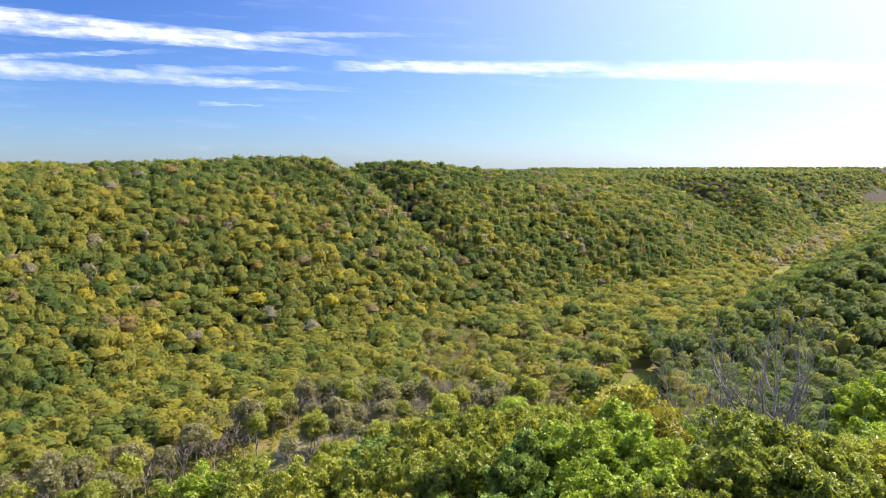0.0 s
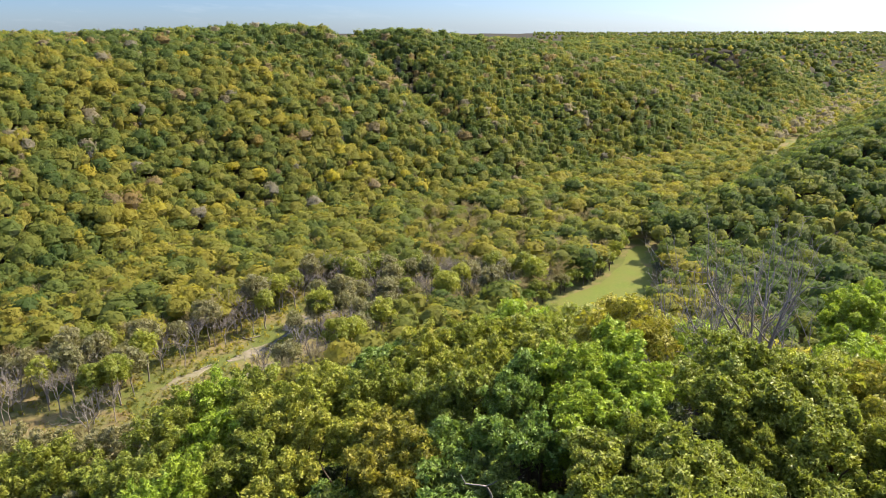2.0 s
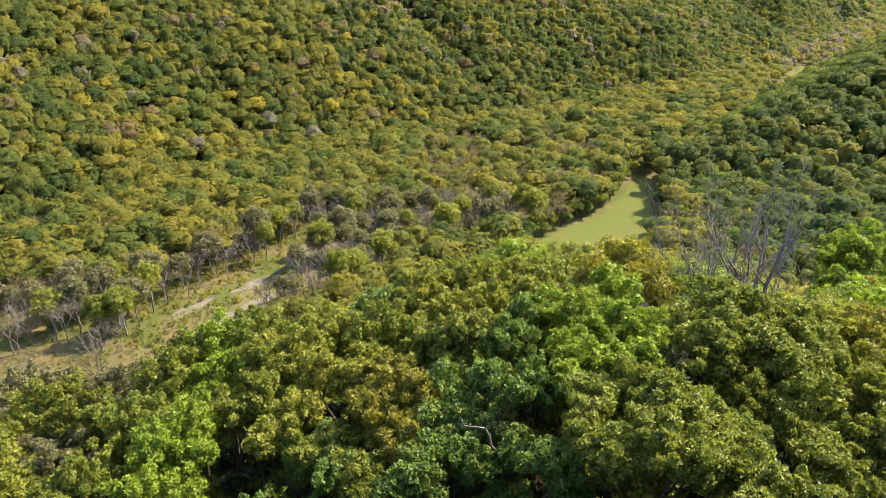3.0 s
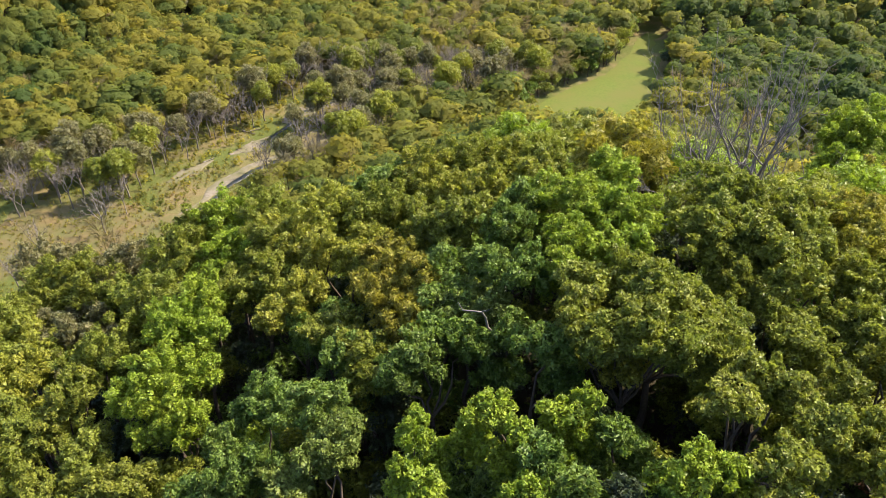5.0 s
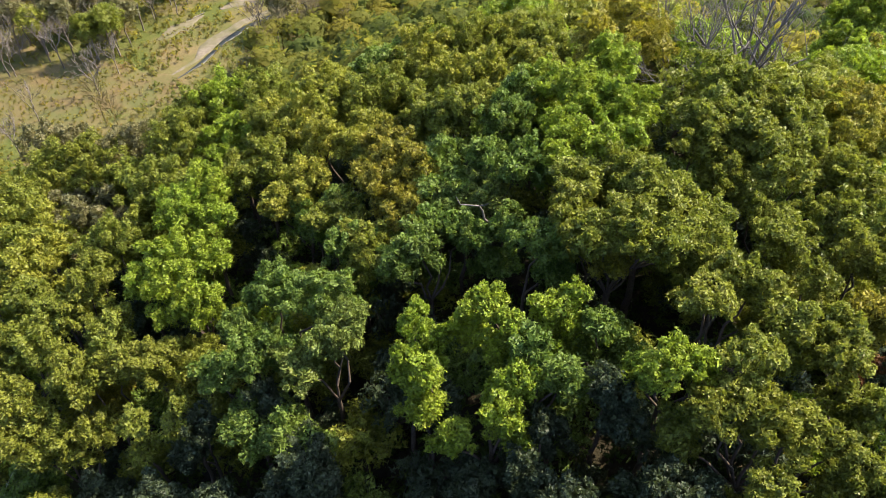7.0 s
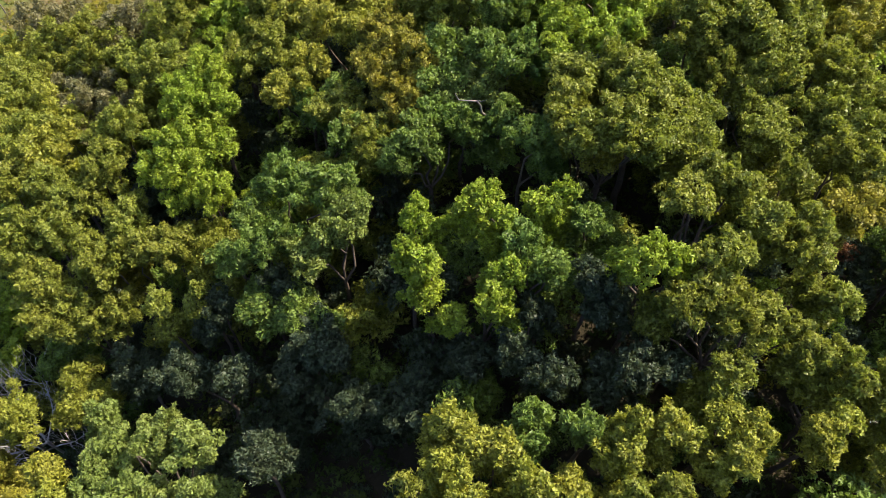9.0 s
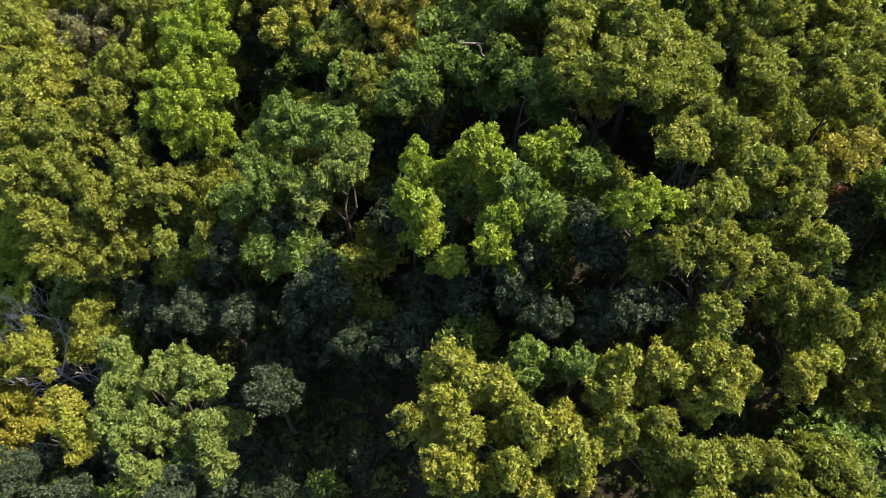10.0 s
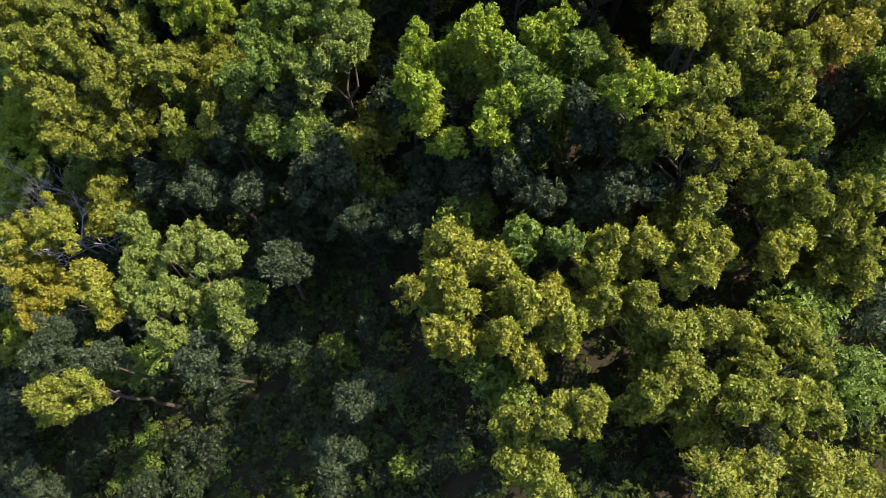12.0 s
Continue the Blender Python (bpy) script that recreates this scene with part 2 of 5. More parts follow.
def wave(x, y, s, k=0.0):
    """Smooth noise from crossed sines, about -1 to 1, with swells about s metres across."""
    a, b = x / s * 3.1, y / s * 3.1
    return (np.sin(a + 1.7 * np.sin(b * 0.83 + k) + k) + np.sin(b * 1.13 - 1.3 * np.sin(a * 0.71 - k) + 2.1 * k)
            + np.sin((a + b) * 0.77 + 1.1 * np.sin((a - b) * 0.9 + k) + 0.6 * k)) / 3


def toe_coords(x, y):
    """Along and away from the foot of the long bluff: s along it, d into the hill."""
    best = np.full(np.shape(x), 1e9)
    s_out, d_out, run = np.zeros(np.shape(x)), np.zeros(np.shape(x)), 0.0
    for a, b in zip(TOE[:-1], TOE[1:]):
        ab = b - a
        length = np.hypot(*ab)
        k = np.clip(((x - a[0]) * ab[0] + (y - a[1]) * ab[1]) / length**2, 0, 1)
        ex, ey = x - a[0] - k * ab[0], y - a[1] - k * ab[1]
        far = np.hypot(ex, ey)
        side = np.where(ab[0] * (y - a[1]) - ab[1] * (x - a[0]) > 0, 1.0, -1.0)
        near = far < best
        best = np.where(near, far, best)
        s_out, d_out = np.where(near, run + k * length, s_out), np.where(near, side * far, d_out)
        run += length
    return s_out, d_out


S_RAVINES = [float(toe_coords(np.array([px]), np.array([py]))[0][0]) for px, py in ((45, 508), (432, 900), (850, 1500))]


CREST_S = [float(toe_coords(np.array([px]), np.array([py]))[0][0]) for px, py in ((-330, 520), (-130, 690), (-55, 760), (60, 830), (190, 930), (600, 1500))]
CREST_H = (104, 112, 104, 96, 86, 80)


def bluff(x, y):
    s, d = toe_coords(x, y)
    d = d + 14 * wave(x, y, 150, 2.0)
    width = np.interp(s, (S_RAVINES[0], S_RAVINES[1]), (225, 160)) + 15 * wave(s, 0 * s, 260, 1.0)
    u = np.clip(d / width, 0, 1.6)
    h = 118 * (1 - np.exp(-1.9 * u**1.25)) / (1 - np.exp(-1.9)) * 0.97
    crest = np.interp(s, CREST_S, CREST_H) + 2.0 * wave(x, y, 120, 0.4)
    h = np.minimum(h * crest / 108, crest)
    for s0, deep, wide, lean in zip(S_RAVINES, (0.24, 0.5, 0.5), (30, 60, 100), (-0.05, 0.0, 0.1)):
        off = (s - s0 - lean * d) / (wide * (0.55 + 0.5 * np.clip(u, 0, 1.2)))
        h = h * (1 - deep * np.exp(-off**2) * np.clip(1.35 - 0.6 * u, 0, 1))
    return np.where(d > 0, h, 0)


def side_spur(x, y):
    k = (x - 115) * 0.862 + (y - 365) * 0.507
    e = -(x - 115) * 0.507 + (y - 365) * 0.862 + 7 * wave(x, y, 90, 3.0)
    crest = np.minimum(np.where(k > 0, 0.22 * k + 3, 0.5 * k + 3), 100)
    return crest - np.where(e > 0, 0.52, 0.34) * np.maximum(np.abs(e) - 6, 0)


def near_spur(x, y):
    crest = np.where(y < 0, 83 - 0.06 * y, 83.0)
    crest = crest - 0.42 * np.clip(y - 58, 0, 52) - 0.52 * np.clip(y - 110, 0, None)
    dx = x - 14
    fall = np.where(dx < 0, 0.45 * np.maximum(-dx - 5, 0) + 0.02 * np.maximum(-dx - 5, 0) * np.exp(-((y - 12) / 22) ** 2) * 8,
                    0.10 * np.clip(dx, 0, 30) + 0.36 * np.maximum(dx - 30, 0))
    return np.minimum(crest - fall + 1.2 * wave(x, y, 45, 1.0), 108)


def back_upland(x, y):
    """The upland on the camera's side, behind it and away to the right."""
    d = (x * 0.75 - y * 0.66) - 330 + 40 * wave(x, y, 400, 5.0)
    return 105 * (1 - np.exp(-np.clip(d, 0, None) / 160))


def side_valley(x, y, mouth, head, rise, slope):
    """How high the land may stand beside a side valley that runs up from its mouth to its head."""
    mx_, my_, hx_, hy_ = *mouth, *head
    long = math.hypot(hx_ - mx_, hy_ - my_)
    k = np.clip(((x - mx_) * (hx_ - mx_) + (y - my_) * (hy_ - my_)) / long**2, 0, 1.3)
    off = np.hypot(x - mx_ - k * (hx_ - mx_), y - my_ - k * (hy_ - my_)) + 8 * wave(x, y, 130, 4.4)
    return 3 + rise * k + slope * np.maximum(off - 8, 0)


def ground_z(x, y):
    x, y = np.asarray(x, float), np.asarray(y, float)
    h = np.maximum.reduce([bluff(x, y), side_spur(x, y), near_spur(x, y), back_upland(x, y), 0.08 * wave(x, y, 40) + 0.03 * wave(x, y, 9, 2)])
    far = np.hypot(x, y)
    h = np.minimum(h, np.maximum(side_valley(x, y, (440, 900), (400, 1300), 30, 0.60), 0))
    h = np.minimum(h, np.maximum(side_valley(x, y, (800, 1400), (770, 1900), 30, 0.50), 0))
    return np.minimum(np.minimum(h, 114), np.where(far > 1500, 88 + 9 * wave(x, y, 900, 1.2), 200))


def mesh_of(name, verts, faces, mat=None, smooth=False):
    """A mesh from an array of places and an array of faces with one number of corners."""
    me = bpy.data.meshes.new(name)
    verts, faces = np.asarray(verts, np.float32), np.asarray(faces, np.int32)
    n, k = faces.shape
    me.vertices.add(len(verts))
    me.vertices.foreach_set("co", verts.ravel())
    me.loops.add(n * k)
    me.loops.foreach_set("vertex_index", faces.ravel())
    me.polygons.add(n)
    me.polygons.foreach_set("loop_start", np.arange(n, dtype=np.int32) * k)
    me.update(calc_edges=True)
    me.validate()
    if smooth:
        me.polygons.foreach_set("use_smooth", np.ones(n, bool))
    if mat:
        me.materials.append(mat)
    return me


def steps(lo, hi, fine_lo, fine_hi, fine):
    """Grid lines: evenly fine in the middle, ever wider outwards."""
    out = list(np.arange(fine_lo, fine_hi + 1, fine))
    step = fine
    while out[-1] < hi:
        step *= 1.25
        out.append(min(out[-1] + step, hi))
    step = fine
    while out[0] > lo:
        step *= 1.25
        out.insert(0, max(out[0] - step, lo))
    return np.array(out)


gx, gy = steps(-4800, 4800, -420, 620, 7.0), steps(-4800, 4900, -80, 1120, 7.0)
mx, my = np.meshgrid(gx, gy)
mz = ground_z(mx, my)
idx = np.arange(mx.size).reshape(mx.shape)
quads = np.stack([idx[:-1, :-1], idx[:-1, 1:], idx[1:, 1:], idx[1:, :-1]], -1).reshape(-1, 4)
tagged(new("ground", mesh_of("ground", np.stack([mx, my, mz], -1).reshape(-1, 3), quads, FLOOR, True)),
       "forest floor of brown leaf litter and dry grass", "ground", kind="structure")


def ribbon(name, line, widths, z, mat, label, category, seed):
    """A flat band along a line, with uneven edges."""
    rng = np.random.default_rng(seed)
    line = np.array(line, float)
    at = np.concatenate([[0], np.cumsum(np.hypot(*np.diff(line, axis=0).T))])
    k = np.arange(0, at[-1], 1.5)
    px, py, wd = np.interp(k, at, line[:, 0]), np.interp(k, at, line[:, 1]), np.interp(k, at, widths)
    for _ in range(6):
        px[1:-1], py[1:-1] = (px[:-2] + px[1:-1] * 2 + px[2:]) / 4, (py[:-2] + py[1:-1] * 2 + py[2:]) / 4
    tx, ty = np.gradient(px), np.gradient(py)
    ln = np.hypot(tx, ty)
    rag = [np.convolve(rng.normal(0, 1, len(k) + 4), np.ones(5) / 5, "valid") for _ in (0, 1)]
    rows = []
    for f, drop in ((-1.0, 0.3), (-0.85, 0), (-0.3, 0), (0.3, 0), (0.85, 0), (1.0, 0.3)):
        ww = wd / 2 * f + (rag[0] if f > 0 else rag[1]) * wd * 0.34 * abs(f)
        rows.append(np.stack([px - ty / ln * ww, py + tx / ln * ww, np.full(len(k), z - drop)], -1))
    v = np.stack(rows)
    i = np.arange(v.shape[0] * v.shape[1]).reshape(v.shape[:2])
    q = np.stack([i[:-1, :-1], i[:-1, 1:], i[1:, 1:], i[1:, :-1]], -1).reshape(-1, 4)
    return tagged(new(name, mesh_of(name, v.reshape(-1, 3), q, mat, True)), label, category, kind="structure")


CREEK = [(30, 330), (-14, 304), (-48, 297), (-62, 286), (-66, 270), (-74, 252), (-88, 240), (-99, 225), (-118, 214), (-150, 205), (-190, 190)]
CHANNEL = [(-44, 262), (-62, 247), (-74, 234), (-80, 222), (-84, 210), (-90, 200)]
FIELD = [(-172, 203), (-115, 207), (-94, 200), (-94, 186), (-112, 164), (-128, 148), (-172, 140)]
for bar, widths, seed in (([(-36, 299), (-50, 296), (-62, 286), (-67, 272)], [2, 6, 12, 4], 1), ([(-69, 262), (-74, 253), (-84, 244)], [2, 7, 2], 7), ([(-88, 240), (-95, 231), (-101, 222)], [2, 6, 2], 8), ([(2, 312), (-14, 305), (-26, 302)], [1, 4, 1], 9)):
    ribbon("creek_bank", bar, widths, 0.20, SAND, "pale sand and gravel bar along the creek", "creek bank", seed)
ribbon("creek_bank", CHANNEL, [0.4, 1.5, 4.5, 6, 2.5, 0.3], 0.21, SAND, "grey eroded bank beside the dark creek", "creek bank", 2)
ribbon("creek", [(x + 2.5, y - 2.0) for x, y in CHANNEL], [0.3, 0.8, 2.0, 2.4, 1.4, 0.3], 0.26, WATER, "narrow creek below its eroded bank, shadow in its dark colour", "creek", 3)
ribbon("creek", CREEK[1:6], [0.5, 1.5, 2.5, 2, 0.5], 0.25, WATER, "shallow creek between pale gravel bars", "creek", 4)
ribbon("dry_field", [(-86, 198), (-105, 190), (-128, 180), (-168, 166)], [8, 34, 52, 58], 0.16, BROWN, "brown patch of dry grass in the valley", "field", 5)

# the mown clearing in the valley
EDGE = [(24, 268), (44, 298), (60, 315), (77, 330), (95, 359), (105, 384), (112, 394), (122, 392), (119, 374), (110, 352), (103, 332), (92, 300), (84, 276), (60, 258), (36, 256)]


def inside(x, y, poly):
    hit = np.zeros(np.shape(x), bool)
    for (x0, y0), (x1, y1) in zip(poly, poly[1:] + poly[:1]):
        hit ^= ((y0 > y) != (y1 > y)) & (x < (x1 - x0) * (y - y0) / (y1 - y0 + 1e-9) + x0)
    return hit


bm = bmesh.new()
rng = np.random.default_rng(11)
ring = []
for (x0, y0), (x1, y1) in zip(EDGE, EDGE[1:] + EDGE[:1]):
    for k in np.arange(0, 1, 0.125):
        ring.append((x0 + (x1 - x0) * k + rng.normal(0, 0.35), y0 + (y1 - y0) * k + rng.normal(0, 0.35)))
top = [bm.verts.new((x, y, 0.22)) for x, y in ring]
low = [bm.verts.new((x, y, -0.2)) for x, y in ring]
bm.faces.new(top)
for i in range(len(top)):
    bm.faces.new((low[i], low[i - 1], top[i - 1], top[i]))
bmesh.ops.recalc_face_normals(bm, faces=bm.faces)
me = bpy.data.meshes.new("meadow")
bm.to_mesh(me)
me.materials.append(GRASS)
tagged(new("meadow", me), "long mown grass clearing among the valley trees", "meadow", kind="structure")
ribbon("meadow", [(262, 585), (337, 700), (372, 760), (400, 800)], [3, 5, 5, 2], 0.22, GRASS, "narrow grassy strip along the valley floor", "meadow", 6)


# ---------------------------------------------------------------- how trees are built
def unit(v):
    return v / np.linalg.norm(v, axis=-1, keepdims=True)


def leaf_blades(rng, centres, radii, per, size, squash=0.9, lift=0.5, scatter=0.55):
    """Pointed sprays of leaves over lobes, set mostly outwards."""
    n = (np.asarray(per) * np.ones(len(centres))).astype(int)
    c, r = np.repeat(centres, n, axis=0), np.repeat(radii, n)
    d = unit(rng.normal(size=(len(c), 3)) + (0, 0, lift))
    p = c + d * (r * (0.66 + 0.44 * rng.random(len(c)) ** 0.7))[:, None] * (1, 1, squash)
    nrm = unit(d + scatter * rng.normal(size=d.shape))
    u = unit(np.cross(nrm, rng.normal(size=d.shape)) + d * 0.35)
    v = unit(np.cross(nrm, u))
    long = (size * (0.6 + 0.8 * rng.random(len(c))))[:, None]
    wide = long * (0.36 + 0.18 * rng.random((len(c), 1)))
    tri = np.stack([p + u * long * 0.6, p - u * long * 0.4 + v * wide, p - u * long * 0.4 - v * wide], 1)
    return tri.reshape(-1, 3), np.arange(len(c) * 3).reshape(-1, 3)


def leaf_tris(rng, centres, radii, per, size, squash=0.8, lift=0.5):
    """Ragged three-cornered clumps of leaves over lobes, for trees far off."""
    c, r = np.repeat(centres, per, axis=0), np.repeat(radii, per)
    d = unit(rng.normal(size=(len(c), 3)) + (0, 0, lift))
    p = c + d * (r * (0.82 + 0.22 * rng.random(len(c))))[:, None] * (1, 1, squash)
    whole = unit(p - (0, 0, p[:, 2].min() * 0.6 + p[:, 2].max() * 0.4))
    nrm = unit(0.6 * d + 0.7 * whole + 0.28 * rng.normal(size=d.shape))
    u = unit(np.cross(nrm, rng.normal(size=d.shape)))
    v = np.cross(nrm, u)
    s = (size * (0.6 + 0.8 * rng.random(len(c))))[:, None]
    tri = np.stack([p + u * s * 0.62, p - u * s * 0.4 + v * s * 0.5, p - u * s * 0.35 - v * s * 0.55], 1)
    soft = unit(np.array((0, 0, 0.62)) + 0.38 * np.repeat(d, 3, axis=0) + 0.46 * unit(tri.reshape(-1, 3) - (0, 0, p[:, 2].min() * 0.6 + p[:, 2].max() * 0.4)))
    return np.concatenate([tri.reshape(-1, 3), soft], 1)


def lobes_of(rng, radius, height, count, lobe, low=-0.55, tall=0.8):
    """Places and sizes of a crown's lobes: over a dome, with a few inside it."""
    k = (np.arange(count) + 0.5) / count
    z = 1 - (1 - low) * k
    a = np.arange(count) * 2.39996 + rng.random() * 6.28 + rng.normal(0, 0.25, count)
    ring = np.sqrt(np.clip(1 - z * z, 0, 1))
    reach = (radius - lobe * 0.7) * (0.62 + 0.48 * rng.random(count))
    c = np.stack([np.cos(a) * ring * reach, np.sin(a) * ring * reach, z * reach * tall + height - radius * tall], -1)
    c[:, 2] += rng.normal(0, 0.35, count)
    return c, lobe * (0.7 + 0.55 * rng.random(count))


def tubes(pieces, sides):
    """One mesh of tapered lengths: pieces of (from, to, radius there, radius there)."""
    a, b = np.array([p[0] for p in pieces], float), np.array([p[1] for p in pieces], float)
    ra, rb = np.array([p[2] for p in pieces], float), np.array([p[3] for p in pieces], float)
    d = unit(b - a)
    u = unit(np.cross(d, np.where(np.abs(d[:, 2:]) > 0.9, (1.0, 0, 0), (0, 0, 1.0))))
    v = np.cross(d, u)
    ang = np.arange(sides) * 2 * np.pi / sides
    ring = np.cos(ang)[None, :, None] * u[:, None] + np.sin(ang)[None, :, None] * v[:, None]
    pts = np.concatenate([a[:, None] + ring * ra[:, None, None], b[:, None] + ring * rb[:, None, None]], 1)
    base = np.arange(len(pieces))[:, None, None] * 2 * sides
    i = np.arange(sides)
    face = np.stack([i, (i + 1) % sides, (i + 1) % sides + sides, i + sides], -1)
    return pts.reshape(-1, 3), (base + face[None]).reshape(-1, 4)


def crooked(rng, p, q, r0, r1, bits, bend):
    """Pieces of a bent limb from p to q."""
    p, q = np.array(p, float), np.array(q, float)
    k = np.linspace(0, 1, bits + 1)
    pts = p + (q - p) * k[:, None] + rng.normal(0, bend, (bits + 1, 3)) * (np.sin(k * np.pi))[:, None] * np.linalg.norm(q - p)
    rad = r0 + (r1 - r0) * k
    return [(pts[i], pts[i + 1], rad[i], rad[i + 1]) for i in range(bits)]


def boughs_of(rng, radius, height, boughs, lobes, lobe):
    """A broken oak crown: lobes bunched on spreading boughs of uneven height, with gaps between."""
    cs, rs, knots = [], [], []
    for i in range(boughs):
        a = i * 2.39996 + rng.normal(0, 0.3)
        out = radius * 0.80 * math.sqrt((i + 0.35) / boughs) * (0.85 + 0.3 * rng.random())
        top = height - lobe - 0.55 * radius * (out / radius) ** 1.6 - abs(rng.normal(0, 0.14)) * radius
        knot = np.array((math.cos(a) * out, math.sin(a) * out, top - 0.8))
        knots.append(knot)
        spread = radius * 0.62 / math.sqrt(boughs) + lobe * 0.45
        for k in range(lobes):
            b = k * 2.39996 + rng.random()
            q = spread * math.sqrt((k + 0.3) / lobes) * (0.8 + 0.5 * rng.random())
            drop = -0.6 * q - (1.6 * rng.random() if k > 1 else 0) * lobe
            cs.append(knot + (math.cos(b) * q, math.sin(b) * q, 0.8 + drop + rng.normal(0, 0.2)))
            rs.append(lobe * (0.62 + 0.6 * rng.random()))
    return np.array(cs), np.array(rs), knots


def oak_meshes(seed, radius, height, leaf, boughs, lobes, per, lobe):
    rng = np.random.default_rng(seed)
    c, r, knots = boughs_of(rng, radius, height, boughs, lobes, lobe)
    inner = np.array([k * (0.7, 0.7, 1) - (0, 0, lobe * 1.6 + rng.random()) for k in knots])
    v, f = leaf_blades(rng, np.concatenate([c, inner]), np.concatenate([r, np.full(len(inner), lobe * 1.2)]),
                       np.concatenate([per * (r / lobe) ** 1.6, np.full(len(inner), per * 0.6)]), leaf)
    crown = mesh_of("crown", v, f, LEAF["olive"])
    top = height - radius * 0.9
    pieces = crooked(rng, (0, 0, -6.0), (rng.normal(0, 0.4), rng.normal(0, 0.4), top), 0.045 * radius + 0.06, 0.02 * radius + 0.03, 6, 0.015)
    for i, k in enumerate(knots):
        limb = crooked(rng, pieces[int(rng.integers(3, 6))][1], k, 0.014 * radius + 0.04, 0.04, 3, 0.06)
        pieces += limb
        for q in range(i * lobes, (i + 1) * lobes, 2):
            pieces += crooked(rng, limb[-1][1], c[q], 0.035, 0.012, 2, 0.08)
    tv, tf = tubes(pieces, 5)
    return mesh_of("trunk", tv, tf, BARK, True), crown


def bough_mesh(seed, radius):
    """One billow of an oak's crown about its own middle: ragged puffs of leaves over an uneven dome, thinner inside, with loose sprigs at the rim."""
    rng = np.random.default_rng(seed)
    count = int(7 + 10.5 * radius)
    k = (np.arange(count) + 0.5) / count
    z = 1 - 1.45 * k
    a = np.arange(count) * 2.39996 + rng.random() * 6.28 + rng.normal(0, 0.4, count)
    ring = np.sqrt(np.clip(1 - z * z, 0, 1))
    puff = (0.29 + 0.09 * radius) * (0.6 + 0.75 * rng.random(count))
    lean = 1 + 0.22 * np.sin(a * 2 + rng.random() * 6.28) + 0.15 * np.sin(a * 3 + rng.random() * 6.28)
    reach = (radius - 0.4 * puff) * (0.58 + 0.55 * rng.random(count))
    c = np.stack([np.cos(a) * ring * reach * lean, np.sin(a) * ring * reach * lean, z * reach * 0.85 + rng.normal(0, 0.12, count)], -1)
    inner = c[::2] * 0.5 - (0, 0, 0.3 * radius)
    rim = np.concatenate([c[1::2] * 1.2, c[::3] * 1.12 + (0, 0, 0.25)])
    centres = np.concatenate([c, inner, rim])
    radii = np.concatenate([puff, np.full(len(inner), 0.42 * radius), np.full(len(rim), 0.26)])
    per = np.concatenate([88 * (puff / 0.55) ** 1.8 + 10, np.full(len(inner), 22 * radius), np.full(len(rim), 11)])
    v, f = leaf_blades(rng, centres, radii, per, 0.38, 0.9, 0.55, 0.7)
    return mesh_of("bough", v, f, LEAF["olive"])


def branching(rng, height, spread, depth, thick, forks=3, lean=(0, 0), bare_to=0.3):
    """Pieces of a leafless tree."""
    out = []
    base = crooked(rng, (0, 0, -0.6), (lean[0], lean[1], height * bare_to), thick, thick * 0.75, 3, 0.03)
    out += base

    def grow(p, d, length, rad, level):
        q = p + d * length
        bits = crooked(rng, p, q, rad, rad * 0.55, 2 if level > 1 else 3, 0.06)
        out.extend(bits)
        if level >= depth:
            return
        for _ in range(forks + (1 if level else 2)):
            k = 0.35 + 0.65 * rng.random()
            start = p + d * length * k
            nd = unit(d * 0.9 + rng.normal(size=3) * spread + np.array((0, 0, 0.22)))
            grow(start, nd, length * (0.45 + 0.3 * rng.random()), max(rad * 0.56, 0.024), level + 1)

    tip = np.array(base[-1][1])
    for i in range(forks + 1):
        a = i * 6.283 / (forks + 1) + rng.random()
        grow(tip, unit(np.array((math.cos(a) * spread * 1.1 + lean[0] * 0.05, math.sin(a) * spread * 1.1 + lean[1] * 0.05, 0.9))), height * 0.42 * (0.8 + 0.4 * rng.random()), thick * 0.6, 0)
    return out


def thing(name, x, y, z, turn, size, parts, label, category, group=""):
    """A tree of parts: an empty at its foot, and (name, mesh, material) under it."""
    ob = new(name)
    ob.empty_display_size = 0.5
    ob.matrix_world = Matrix.LocRotScale((x, y, z), Euler((0, 0, turn)), (size, size, size * (0.96 + 0.08 * math.sin(x * 7 + y * 3))))
    for pname, me, mat in parts:
        p = new(pname, me)
        p.parent = ob
        if mat:
            p.material_slots[0].link = "OBJECT"
            p.material_slots[0].material = mat
    return tagged(ob, label, category, group)


def z_at(x, y):
    return float(ground_z(np.array([x]), np.array([y]))[0])


# ---------------------------------------------------------------- the oaks on the near slope
NEAR = {2.8: [oak_meshes(s, 2.8, 14.0, 0.38, 5, 9, 80, 0.60) for s in (1, 2, 3)],
        4.5: [oak_meshes(s, 4.5, 15.5, 0.38, 10, 10, 84, 0.68) for s in (4, 5, 6, 7)],
        6.4: [oak_meshes(s, 6.4, 16.5, 0.40, 15, 11, 88, 0.77) for s in (8, 9, 10)]}
AWAY = {2.8: [oak_meshes(s, 2.8, 14.0, 0.75, 5, 6, 26, 0.78) for s in (11, 12, 13)],
        4.5: [oak_meshes(s, 4.5, 15.5, 0.75, 9, 7, 28, 0.88) for s in (14, 15, 16, 17)],
        6.4: [oak_meshes(s, 6.4, 16.5, 0.78, 14, 8, 30, 1.00) for s in (18, 19, 20)]}
YOUNG = [oak_meshes(s, 2.6, 8.0, 0.62, 4, 6, 26, 0.75) for s in (25, 26, 27, 28)]
